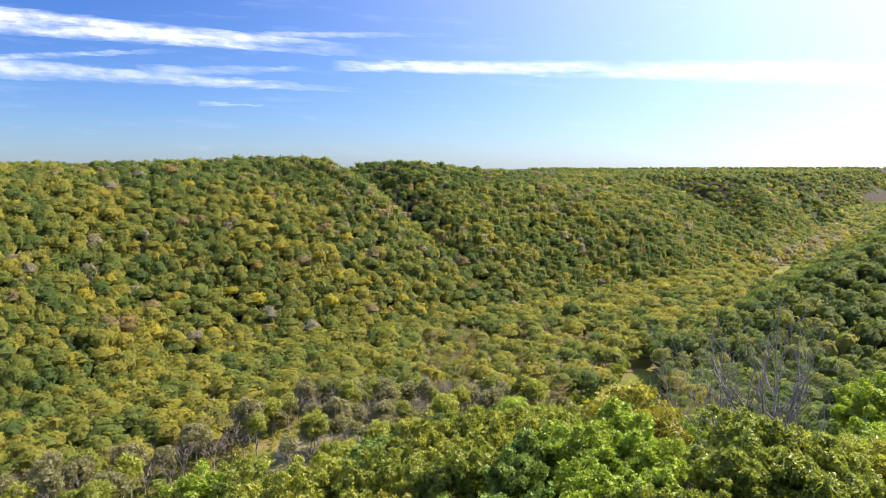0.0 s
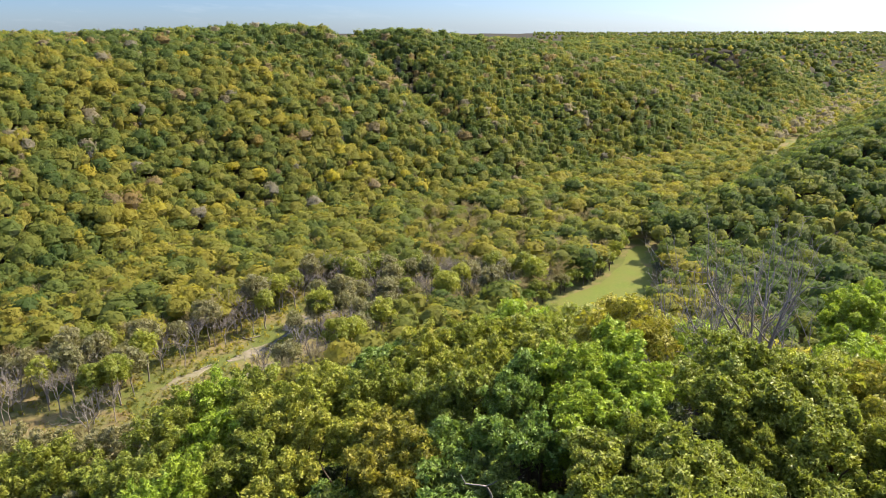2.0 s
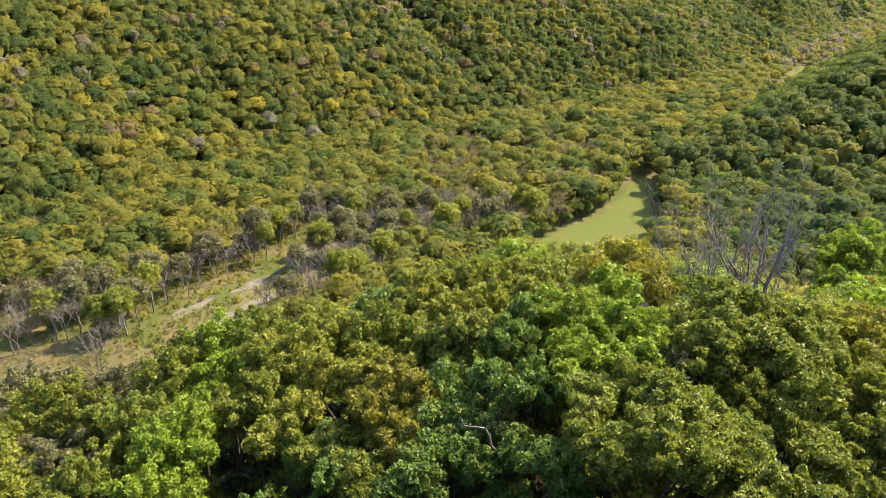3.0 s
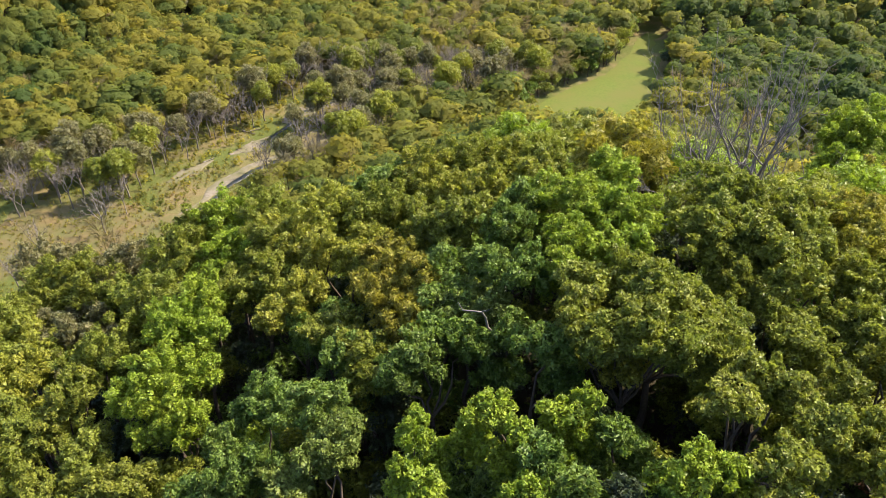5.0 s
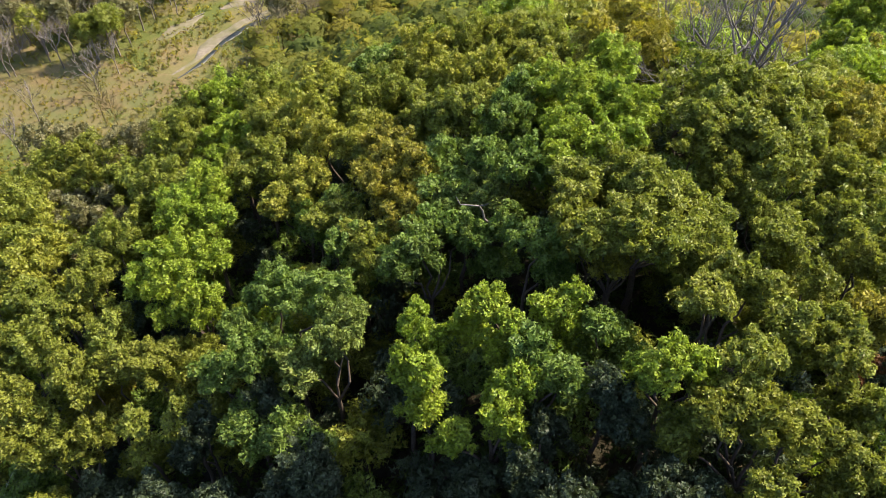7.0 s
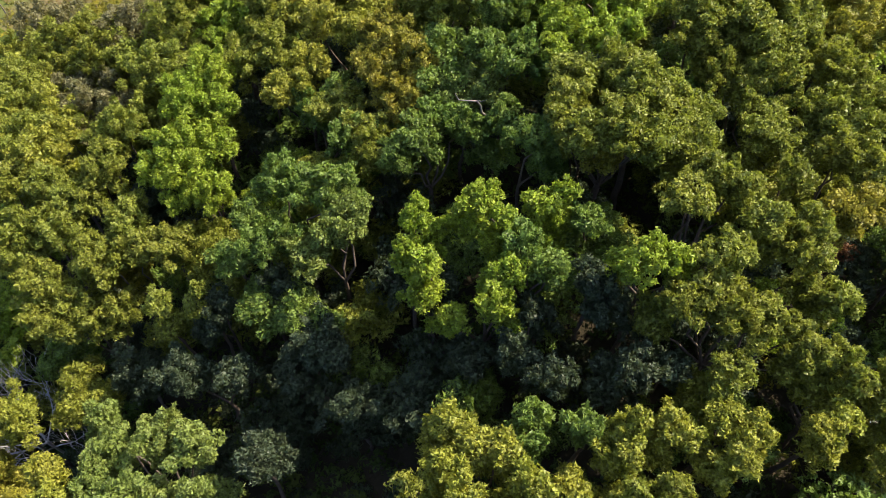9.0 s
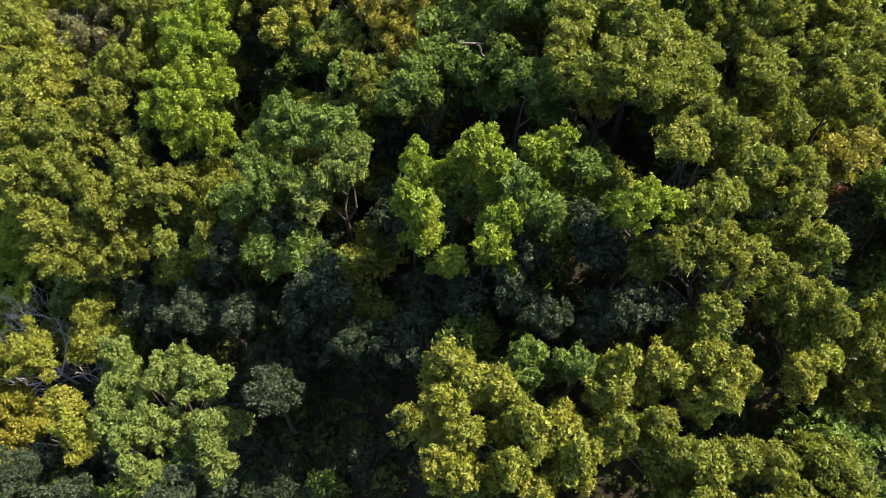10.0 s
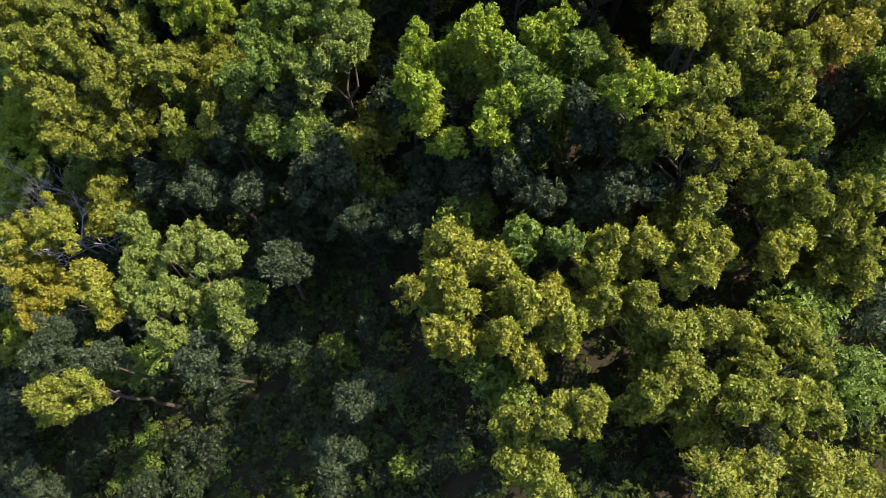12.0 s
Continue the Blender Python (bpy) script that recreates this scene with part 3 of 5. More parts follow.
LOOKS = {"olive": "oak with an olive-green early autumn crown", "green": "oak with a full mid-green crown", "bright": "oak with a bright sunlit yellow-green crown",
         "deep": "oak with shade darkened into its green crown", "pale": "rounded oak with a pale grey-green crown", "gold": "oak with lobed gold-tipped green crown",
         "yellow": "oak with a yellow turning crown", "rust": "oak with a crown turning rusty brown", "grey": "thinning tree with a grey-green crown", "red": "small tree with a dark red autumn crown"}
PLANTED = []


def oak(x, y, r, look_of, rise=0.0, place=" on the wooded slope", group="oaks on the near slope", name="oak_tree"):
    size = min(NEAR, key=lambda q: abs(math.log(q / r)))
    stock = NEAR if y < 50 and abs(x) < 45 else AWAY
    trunk, crown = stock[size][len(PLANTED) % len(stock[size])]
    PLANTED.append((x, y, r))
    turn = (x * 12.9 + y * 7.3) % 6.283
    return thing(name, x, y, z_at(x, y) + rise, turn, r / size, (("trunk", trunk, None), ("crown", crown, LEAF[look_of])),
                 LOOKS[look_of] + place, "tree", group)


BOUGH = {1.0: [bough_mesh(s, 1.0) for s in (301, 302, 303, 304, 305)], 1.6: [bough_mesh(s, 1.6) for s in (311, 312, 313, 314, 315, 316)],
         2.4: [bough_mesh(s, 2.4) for s in (321, 322, 323, 324, 325, 326)], 3.2: [bough_mesh(s, 3.2) for s in (331, 332, 333, 334)]}
BOUGHS = []


def grown_oak(look_of, *boughs):
    """An oak whose crown is a few billowing boughs: each (x, y, z of its middle, radius)."""
    bx, by = sum(q[0] for q in boughs) / len(boughs), sum(q[1] for q in boughs) / len(boughs)
    foot = z_at(bx, by)
    rng = np.random.default_rng(int(abs(bx * 91 + by * 37) * 10))
    base = np.array((bx, by, foot))
    low = min(q[2] - q[3] for q in boughs) - foot
    fork = max(min(0.62 * low, low - 1.0), 1.0)
    pieces = crooked(rng, (0, 0, -0.8), (rng.normal(0, 0.3), rng.normal(0, 0.3), fork), 0.17 + 0.03 * len(boughs), 0.11 + 0.02 * len(boughs), 5, 0.015)
    ob = new("oak_tree")
    ob.empty_display_size = 0.5
    ob.location = base
    skirt = []
    for x, y, z, r in [q for q in boughs if q[3] < 1.6 or len(boughs) == 1]:
        way = rng.random() * 6.28
        skirt.append((x + math.cos(way) * 0.8 * r, y + math.sin(way) * 0.8 * r, z - 1.3 * r - rng.uniform(0.4, 1.2), min(max(r * 1.1, 1.2), 2.6)))
    for x, y, z, r in boughs + tuple(skirt):
        pieces += crooked(rng, pieces[4][1], np.array((x, y, z)) - base - (0, 0, 0.3 * r), 0.11, 0.045, 4, 0.05)
    trunk = new("trunk", mesh_of("trunk", *tubes(pieces, 6), BARK, True))
    trunk.parent = ob
    for x, y, z, r in boughs + tuple(skirt):
        size = min(BOUGH, key=lambda q: abs(math.log(q / r)))
        p = new("bough", BOUGH[size][int(rng.integers(0, len(BOUGH[size])))])
        p.parent = ob
        p.matrix_local = Matrix.LocRotScale(np.array((x, y, z)) - base, Euler((rng.normal(0, 0.22), rng.normal(0, 0.22), rng.random() * 6.28)), Vector((1, rng.uniform(0.85, 1.1), rng.uniform(0.85, 1.15))) * (r / size))
        p.material_slots[0].link = "OBJECT"
        p.material_slots[0].material = LEAF[look_of]
        if (x, y, z, r) in boughs:
            PLANTED.append((x, y, r * 0.95))
            BOUGHS.append((x, y, z + 0.8 * r))
    return tagged(ob, LOOKS[look_of] + " on the wooded slope", "tree", "oaks on the near slope")


grown_oak("olive", (-38.0, 42.9, 83.6, 3.0), (-35.2, 46.4, 81.4, 2.4))
grown_oak("olive", (-28.9, 38.2, 85.3, 2.1), (-28.2, 39.9, 85.7, 1.7), (-26.6, 34.8, 83.5, 2.4), (-30.5, 36.1, 84.1, 2.0), (-33.5, 37.6, 84.4, 1.8))
grown_oak("olive", (-35.0, 34.0, 82.9, 2.5), (-31.8, 33.7, 83.4, 2.5), (-35.3, 31.6, 82.3, 2.3), (-32.4, 29.4, 81.4, 2.5))
grown_oak("olive", (-32.5, 27.0, 80.2, 2.0), (-29.8, 28.1, 79.1, 2.9), (-26.7, 28.2, 79.4, 1.7))
grown_oak("olive", (-27.8, 31.0, 82.5, 2.4), (-25.0, 32.0, 82.7, 1.7))
grown_oak("olive", (-22.4, 32.5, 83.5, 2.1))
grown_oak("olive", (-22.2, 26.9, 83.3, 1.1))
grown_oak("olive", (-18.1, 26.4, 86.4, 0.7))
grown_oak("olive", (-37.2, 37.9, 84.0, 2.4))
grown_oak("bright", (-21.4, 40.0, 86.8, 3.3), (-20.7, 37.1, 85.3, 2.8), (-23.4, 38.5, 85.7, 1.9), (-18.6, 35.8, 85.6, 1.6), (-18.7, 39.5, 86.9, 1.7))
grown_oak("green", (-7.9, 32.2, 91.2, 2.3), (-12.1, 33.9, 90.0, 2.0), (-14.3, 31.6, 88.9, 1.4))
grown_oak("green", (-12.9, 29.3, 88.5, 2.0), (-15.7, 28.5, 87.3, 1.6))
grown_oak("pale", (-7.4, 29.5, 90.4, 2.0), (-9.7, 28.2, 88.8, 1.6), (-6.6, 30.7, 91.1, 1.3))
# the deep oaks have the shade of the canopy's dark hollows in their colour
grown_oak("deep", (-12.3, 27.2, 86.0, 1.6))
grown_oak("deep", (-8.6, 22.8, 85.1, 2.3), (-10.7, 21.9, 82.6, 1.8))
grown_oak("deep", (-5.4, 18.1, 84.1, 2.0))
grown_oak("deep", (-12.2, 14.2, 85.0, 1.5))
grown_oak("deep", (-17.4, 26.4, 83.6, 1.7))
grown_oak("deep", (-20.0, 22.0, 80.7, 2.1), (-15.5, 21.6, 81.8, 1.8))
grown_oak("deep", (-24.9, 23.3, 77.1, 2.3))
grown_oak("bright", (-1.6, 28.0, 94.0, 1.3), (-2.3, 25.7, 93.8, 0.7))
grown_oak("bright", (-1.0, 24.7, 93.3, 1.1))
grown_oak("bright", (2.8, 28.7, 95.0, 1.4), (4.3, 27.1, 95.2, 0.9), (7.0, 28.0, 95.3, 1.5), (8.3, 28.6, 96.3, 0.8))
grown_oak("green", (9.6, 27.3, 94.9, 1.2))
grown_oak("green", (5.4, 25.6, 94.9, 1.2), (7.0, 23.7, 94.9, 1.2))
grown_oak("bright", (4.6, 23.6, 94.5, 1.3), (3.6, 22.2, 93.2, 1.2), (1.0, 22.0, 90.9, 1.0))
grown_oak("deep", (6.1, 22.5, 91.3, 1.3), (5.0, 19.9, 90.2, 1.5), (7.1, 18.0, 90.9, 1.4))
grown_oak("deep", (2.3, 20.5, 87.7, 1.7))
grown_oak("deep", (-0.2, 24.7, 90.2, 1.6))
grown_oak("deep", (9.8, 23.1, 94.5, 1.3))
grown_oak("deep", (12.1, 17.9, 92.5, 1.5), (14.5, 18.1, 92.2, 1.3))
grown_oak("bright", (12.4, 22.9, 97.5, 1.4), (14.1, 23.1, 97.2, 0.9))
grown_oak("olive", (9.8, 32.3, 97.6, 1.7), (8.4, 33.0, 97.4, 1.3), (13.0, 31.5, 98.1, 1.8), (8.5, 35.4, 97.3, 1.7), (14.2, 32.0, 97.3, 1.7), (11.5, 33.0, 98.3, 1.7), (14.6, 34.8, 97.8, 1.7))
grown_oak("olive", (16.1, 31.9, 96.6, 1.9), (17.3, 29.0, 97.5, 2.0), (15.3, 26.6, 98.4, 1.6), (18.5, 28.2, 97.5, 1.5), (19.9, 25.8, 97.2, 1.5), (16.8, 23.4, 97.1, 1.6))
grown_oak("olive", (22.8, 25.6, 96.3, 1.6), (22.4, 23.4, 96.3, 1.3), (24.5, 21.4, 95.0, 1.1))
grown_oak("olive", (16.3, 21.6, 95.9, 1.2), (14.5, 21.0, 95.5, 1.3), (17.7, 20.6, 94.8, 1.7), (19.4, 20.2, 94.8, 1.7), (21.3, 19.0, 94.8, 1.3), (17.2, 17.2, 93.6, 1.5))
grown_oak("olive", (24.1, 17.5, 93.8, 1.5), (22.4, 18.1, 94.4, 1.4), (26.8, 16.1, 92.4, 1.1), (27.6, 14.3, 89.4, 1.5))
grown_oak("gold", (16.6, 14.6, 93.4, 1.3), (17.9, 13.5, 93.5, 1.4), (17.1, 12.3, 93.4, 1.1), (14.4, 13.5, 93.4, 0.8))
grown_oak("olive", (28.2, 17.2, 92.8, 1.6), (29.0, 15.1, 90.8, 1.5), (29.6, 13.0, 89.6, 1.1))
grown_oak("gold", (23.7, 14.8, 92.9, 1.0), (22.3, 14.0, 93.2, 0.9))
grown_oak("rust", (26.3, 27.6, 95.2, 1.9), (28.4, 28.5, 95.2, 1.4))
grown_oak("olive", (23.8, 30.7, 95.1, 1.4))
grown_oak("olive", (23.3, 35.2, 94.3, 2.1), (24.1, 37.0, 94.1, 2.1), (22.8, 39.3, 94.6, 2.1), (27.7, 37.5, 94.7, 2.0), (20.8, 40.3, 95.2, 2.1))
grown_oak("olive", (28.2, 33.6, 94.5, 2.3), (29.9, 31.0, 94.8, 1.9), (29.2, 35.4, 94.7, 2.3))
grown_oak("gold", (11.4, 14.2, 94.4, 0.7), (10.7, 12.4, 93.7, 0.7), (13.3, 14.1, 93.7, 1.0))
grown_oak("olive", (11.0, 10.4, 93.3, 0.8), (13.3, 10.5, 92.4, 1.3), (14.1, 8.9, 92.7, 1.0), (15.7, 8.3, 93.0, 1.4), (17.7, 8.6, 93.2, 0.9), (15.0, 5.9, 93.1, 1.5), (13.5, 4.6, 93.2, 1.3), (16.2, 5.0, 93.5, 1.0))
grown_oak("olive", (19.6, 8.0, 93.2, 1.3), (20.0, 6.3, 93.4, 1.4), (22.8, 8.2, 93.0, 1.5), (23.6, 6.7, 93.0, 1.3), (21.4, 4.1, 93.2, 2.1), (18.7, 4.1, 93.3, 1.6), (23.5, 3.8, 93.4, 1.1))
grown_oak("green", (26.0, 6.4, 92.8, 0.9))
grown_oak("gold", (0.8, 14.9, 91.3, 1.1), (2.1, 13.4, 91.7, 1.2), (3.9, 12.9, 92.3, 1.1), (0.3, 12.3, 91.8, 0.9), (1.7, 10.4, 91.9, 1.3), (0.3, 8.3, 91.9, 1.1), (1.5, 7.5, 92.5, 0.8), (5.2, 11.1, 92.4, 1.2), (5.9, 9.6, 92.7, 1.1), (4.4, 8.1, 92.7, 0.9))
grown_oak("gold", (7.3, 10.3, 92.7, 1.5), (8.5, 8.9, 93.1, 1.1))
grown_oak("gold", (5.7, 6.5, 93.0, 0.6))
grown_oak("green", (5.2, 15.2, 92.2, 0.7), (5.7, 13.6, 92.0, 0.7))
grown_oak("green", (8.7, 13.9, 93.6, 0.7))
grown_oak("pale", (-25.3, 18.5, 80.8, 1.3), (-24.0, 15.6, 81.0, 1.8), (-19.7, 16.4, 82.4, 2.2), (-16.9, 15.4, 83.6, 1.7), (-21.6, 12.1, 82.5, 2.0), (-18.8, 12.3, 81.9, 1.7), (-15.9, 12.0, 84.5, 1.3), (-15.1, 10.0, 86.2, 0.9), (-21.0, 9.3, 84.2, 1.0), (-24.3, 13.4, 81.7, 1.4))
grown_oak("gold", (-33.4, 19.1, 78.3, 2.1), (-37.0, 19.0, 77.0, 1.8))
grown_oak("gold", (-27.7, 13.9, 82.1, 1.2), (-26.5, 12.0, 82.9, 1.1))
grown_oak("yellow", (-36.7, 15.9, 75.5, 2.2), (-35.3, 14.7, 73.0, 2.6), (-37.3, 12.8, 73.2, 2.0))
grown_oak("deep", (-30.3, 8.4, 81.6, 2.1))
grown_oak("deep", (-26.3, 7.0, 83.1, 1.3))
grown_oak("olive", (-25.8, 5.2, 85.9, 1.1), (-27.5, 4.1, 85.9, 1.5))
grown_oak("deep", (-5.8, 4.1, 88.4, 1.5))
grown_oak("deep", (-17.8, 6.9, 84.1, 1.9))
grown_oak("olive", (7.2, 3.0, 93.0, 1.2), (9.5, 3.7, 93.2, 1.2), (5.6, 2.7, 92.8, 0.9))
grown_oak("gold", (-12.3, 46.2, 88.5, 2.4), (-13.7, 44.9, 88.1, 1.8), (-10.9, 47.1, 89.3, 1.6))
grown_oak("rust", (-3.7, 45.6, 93.0, 2.3), (-4.5, 42.6, 92.2, 2.1), (-2.0, 43.2, 93.5, 1.8), (-2.6, 40.4, 92.5, 1.8))
grown_oak("gold", (-11.2, 52.0, 90.4, 2.5), (-7.5, 49.6, 90.6, 2.1), (-7.1, 52.2, 90.8, 2.1))
grown_oak("bright", (-20.5, 47.2, 88.1, 2.7), (-19.2, 43.8, 88.1, 2.1), (-21.7, 43.9, 88.7, 2.1))
grown_oak("olive", (-29.2, 52.3, 83.7, 3.3))
grown_oak("olive", (-33.9, 54.5, 83.1, 3.3), (-37.9, 55.0, 83.3, 3.2))
grown_oak("olive", (-70.3, 91.2, 49.8, 3.3))
grown_oak("olive", (-40.4, 49.9, 83.0, 3.2))
grown_oak("olive", (-27.6, 42.8, 86.3, 2.4))
grown_oak("grey", (-35.4, 50.9, 81.2, 3.3), (-31.6, 48.5, 81.6, 3.3))
grown_oak("grey", (-39.8, 58.7, 82.9, 3.3))
grown_oak("grey", (-31.0, 56.7, 84.8, 3.1))
grown_oak("pale", (3.0, 40.3, 93.4, 1.8), (0.9, 40.4, 93.2, 1.5))
grown_oak("olive", (12.0, 38.4, 97.1, 2.1), (13.5, 35.9, 98.0, 1.9), (15.6, 35.8, 97.0, 1.8), (18.0, 36.0, 95.7, 1.5), (13.3, 37.3, 97.5, 2.1), (16.4, 34.3, 96.7, 2.1))
grown_oak("bright", (9.3, 43.8, 96.9, 2.1), (12.1, 42.5, 97.0, 2.0), (13.8, 43.0, 97.2, 1.7), (8.5, 41.2, 96.6, 1.3))
grown_oak("olive", (23.7, 40.6, 96.2, 2.5), (26.4, 42.9, 96.3, 2.3), (28.5, 41.5, 95.4, 2.4), (23.2, 43.4, 97.0, 2.6), (26.7, 46.2, 96.6, 2.7))
grown_oak("olive", (31.4, 37.9, 95.0, 2.2), (30.3, 40.4, 95.2, 2.2))
grown_oak("olive", (19.9, 43.1, 96.6, 2.3), (20.0, 45.0, 97.6, 2.6))
grown_oak("green", (-7.1, 38.0, 90.7, 2.0))
grown_oak("green", (-1.7, 36.4, 92.5, 1.9), (-3.3, 35.0, 91.5, 1.7), (-0.1, 38.1, 92.7, 1.8), (1.9, 37.3, 92.4, 1.7))
grown_oak("green", (-10.7, 43.3, 87.4, 2.0), (-8.7, 43.9, 88.9, 2.0))
grown_oak("green", (3.4, 42.6, 95.2, 1.8), (5.9, 41.5, 95.7, 2.0), (4.6, 46.5, 96.3, 2.1))
grown_oak("bright", (13.7, 52.8, 97.4, 2.4))
grown_oak("bright", (10.4, 48.4, 97.7, 2.2), (12.9, 47.3, 97.5, 2.2), (14.5, 46.2, 97.2, 2.0))
grown_oak("bright", (8.1, 50.6, 96.9, 2.1))
grown_oak("olive", (2.5, 48.4, 96.1, 2.2), (0.7, 48.4, 95.0, 2.4), (-1.2, 49.8, 94.1, 2.2))
grown_oak("green", (6.2, 49.5, 96.5, 2.2))
grown_oak("olive", (9.3, 37.8, 97.1, 1.9))
grown_oak("olive", (21.9, 48.6, 98.2, 2.6), (23.6, 48.1, 98.0, 2.2))
grown_oak("yellow", (45.9, 67.1, 88.0, 3.3))
grown_oak("yellow", (34.0, 48.9, 95.4, 2.8), (32.7, 44.8, 95.6, 2.4))
grown_oak("bright", (48.4, 74.6, 91.7, 3.3), (45.2, 73.3, 90.9, 3.3), (44.4, 69.7, 88.6, 3.3))
grown_oak("olive", (2.0, 65.5, 92.0, 2.9))
grown_oak("olive", (-3.1, 61.0, 90.0, 3.2))
grown_oak("olive", (-6.7, 57.5, 90.9, 2.8))
grown_oak("gold", (-1.5, 63.4, 91.9, 2.8))
grown_oak("gold", (0.8, 58.7, 91.8, 2.7), (3.7, 55.2, 94.7, 2.4))
grown_oak("green", (-6.5, 62.5, 91.0, 2.7))
grown_oak("gold", (-10.7, 59.3, 90.3, 3.0), (-11.8, 55.3, 90.2, 2.9), (-14.9, 54.8, 89.5, 2.5))
grown_oak("olive", (-17.6, 59.5, 88.9, 3.1))
grown_oak("olive", (-24.3, 58.6, 87.4, 3.2), (-24.3, 54.7, 87.2, 3.0))
grown_oak("olive", (-15.9, 53.7, 88.9, 2.9), (-15.0, 49.3, 89.0, 2.5), (-18.1, 49.2, 87.8, 2.4))
grown_oak("bright", (-21.7, 59.8, 88.0, 3.2))
grown_oak("bright", (-19.4, 54.5, 87.7, 3.0))
grown_oak("rust", (-4.9, 48.4, 92.2, 2.0))
grown_oak("olive", (-5.5, 38.0, 91.1, 2.1), (-8.1, 41.9, 89.8, 2.0), (-5.3, 36.2, 90.7, 1.9))
grown_oak("green", (4.6, 37.7, 93.1, 1.6))
grown_oak("green", (6.4, 33.8, 95.7, 1.6))
grown_oak("olive", (-25.2, 49.0, 87.0, 2.8))
grown_oak("gold", (-38.4, 47.8, 82.2, 3.3))
grown_oak("gold", (-35.6, 41.5, 84.1, 2.9))
grown_oak("gold", (6.7, 66.4, 91.6, 3.0))
grown_oak("gold", (7.8, 56.2, 95.3, 2.3))
grown_oak("olive", (10.0, 64.8, 92.1, 2.4))

CROWNS = np.array(BOUGHS)


def canopy_z(x, y):
    """The height of the canopy of grown oaks round a place, and how far the nearest bough is."""
    far = np.hypot(CROWNS[:, 0] - x, CROWNS[:, 1] - y)
    share = 1 / (far**2 + 4.0) ** 1.5
    return float((share * CROWNS[:, 2]).sum() / share.sum()), float(far.min())


oak(17.3, -0.8, 3.0, "olive")
oak(6.0, -0.5, 2.4, "olive")
oak(-7.4, 0.4, 2.3, "deep")
oak(-37.0, 6.6, 4.2, "olive")
oak(-13.9, 65.1, 5.7, "olive")
oak(-25.1, 75.6, 8.3, "bright")
oak(24.0, -2.0, 4.2, "olive")

# fill the canopy between them
MAIN = len(PLANTED)
rng = np.random.default_rng(21)
GAPS = [(-9, 12, 7), (-13, 4, 9), (-24, 3, 7), (-2, 3, 6), (32, 17, 4), (-40, 22, 5), (-17, 23, 5), (10, 16, 3), (21, 18, 3), (20, 10, 3.2), (12.5, 0.5, 3.6), (9, 5, 3), (-31, 0, 7), (15, 5, 2.2), (12, 3.5, 2.2), (16.5, 15.5, 2.2), (-10, -6, 9), (-26, -7, 8), (4, -7, 6), (8, 3, 3), (10.8, 23.8, 2.6)]
for gy_ in np.arange(-17, 84, 4.5):
    for gx_ in np.arange(-78, 84, 4.5):
        x, y = gx_ + rng.uniform(-2.2, 2.2), gy_ + rng.uniform(-2.2, 2.2)
        r = rng.uniform(2.9, 4.6) * (1.0 if y < 60 else 1.15)
        pick = rng.random()
        if abs(x) > 55 + 0.62 * max(y, 0) or near_spur(np.array(x), np.array(y)) < 14:
            continue
        if any(math.hypot(x - a, y - b) < (r + q) * ((0.40 if y > 24 else 0.68) if i < MAIN else 0.50) for i, (a, b, q) in enumerate(PLANTED)) or any(math.hypot(x - a, y - b) < q for a, b, q in GAPS):
            continue
        if y < 22 and x > -14:
            continue
        if math.hypot(x - 22, y - 60) < 5.5 or math.hypot(x - 30, y - 60) < 6.5 or math.hypot(x + 40, y - 22.5) < 6:
            continue
        warm = float(wave(np.array(x), np.array(y), 40, 1.5)) * 0.25 + pick - (0.15 if x > 0 and y < 60 else 0)
        if y > 24:
            warm = max(warm, 0.34 if y > 44 else 0.12)
        low = 0.0
        # lower left corner: crowns forced to deep, painting the shade there
        if y < 9 and x < -14:
            warm, low, r = 0.0, -4.5, r * 0.8
        level, off = canopy_z(x, y)
        if off < 6:
            low = min(level - (rng.uniform(1.0, 2.8) if y > 38 else rng.uniform(1.6, 3.6) if y > 24 else rng.uniform(4.0, 7.0)) - z_at(x, y) - (14.0 if r < 3.5 else 15.5), 0.5)
        oak(x, y, r, "deep" if warm < 0.1 else "green" if warm < 0.3 else "olive" if warm < 0.62 else "bright" if warm < 0.78 else "gold" if warm < 0.92 else "yellow" if warm < 1.05 else "rust", low)

# young trees under and between them
for gy_ in np.arange(-15, 72, 4.8):
    for gx_ in np.arange(-70, 76, 4.6):
        x, y = gx_ + rng.uniform(-2, 2), gy_ + rng.uniform(-2, 2)
        if abs(x) > 34 + 0.62 * max(y, 0) or near_spur(np.array(x), np.array(y)) < 20 or min(math.hypot(x - a, y - b) / q for a, b, q in PLANTED if abs(a - x) < 12) < 0.42:
            continue
        if any(math.hypot(x - a, y - b) < q for a, b, q in GAPS):
            continue
        size = rng.uniform(0.8, 1.35)
        # half are deep, whose colour holds the shade under the taller crowns
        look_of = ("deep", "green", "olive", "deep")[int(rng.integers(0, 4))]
        trunk, crown = YOUNG[int(rng.integers(0, 4))]
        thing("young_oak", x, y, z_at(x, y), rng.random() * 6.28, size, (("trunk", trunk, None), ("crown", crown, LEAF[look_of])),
              {"deep": "young oak with shade darkened into its green", "green": "mid-green young oak", "olive": "olive-green young oak"}[look_of] + " under the taller canopy", "tree", "young trees on the near slope")

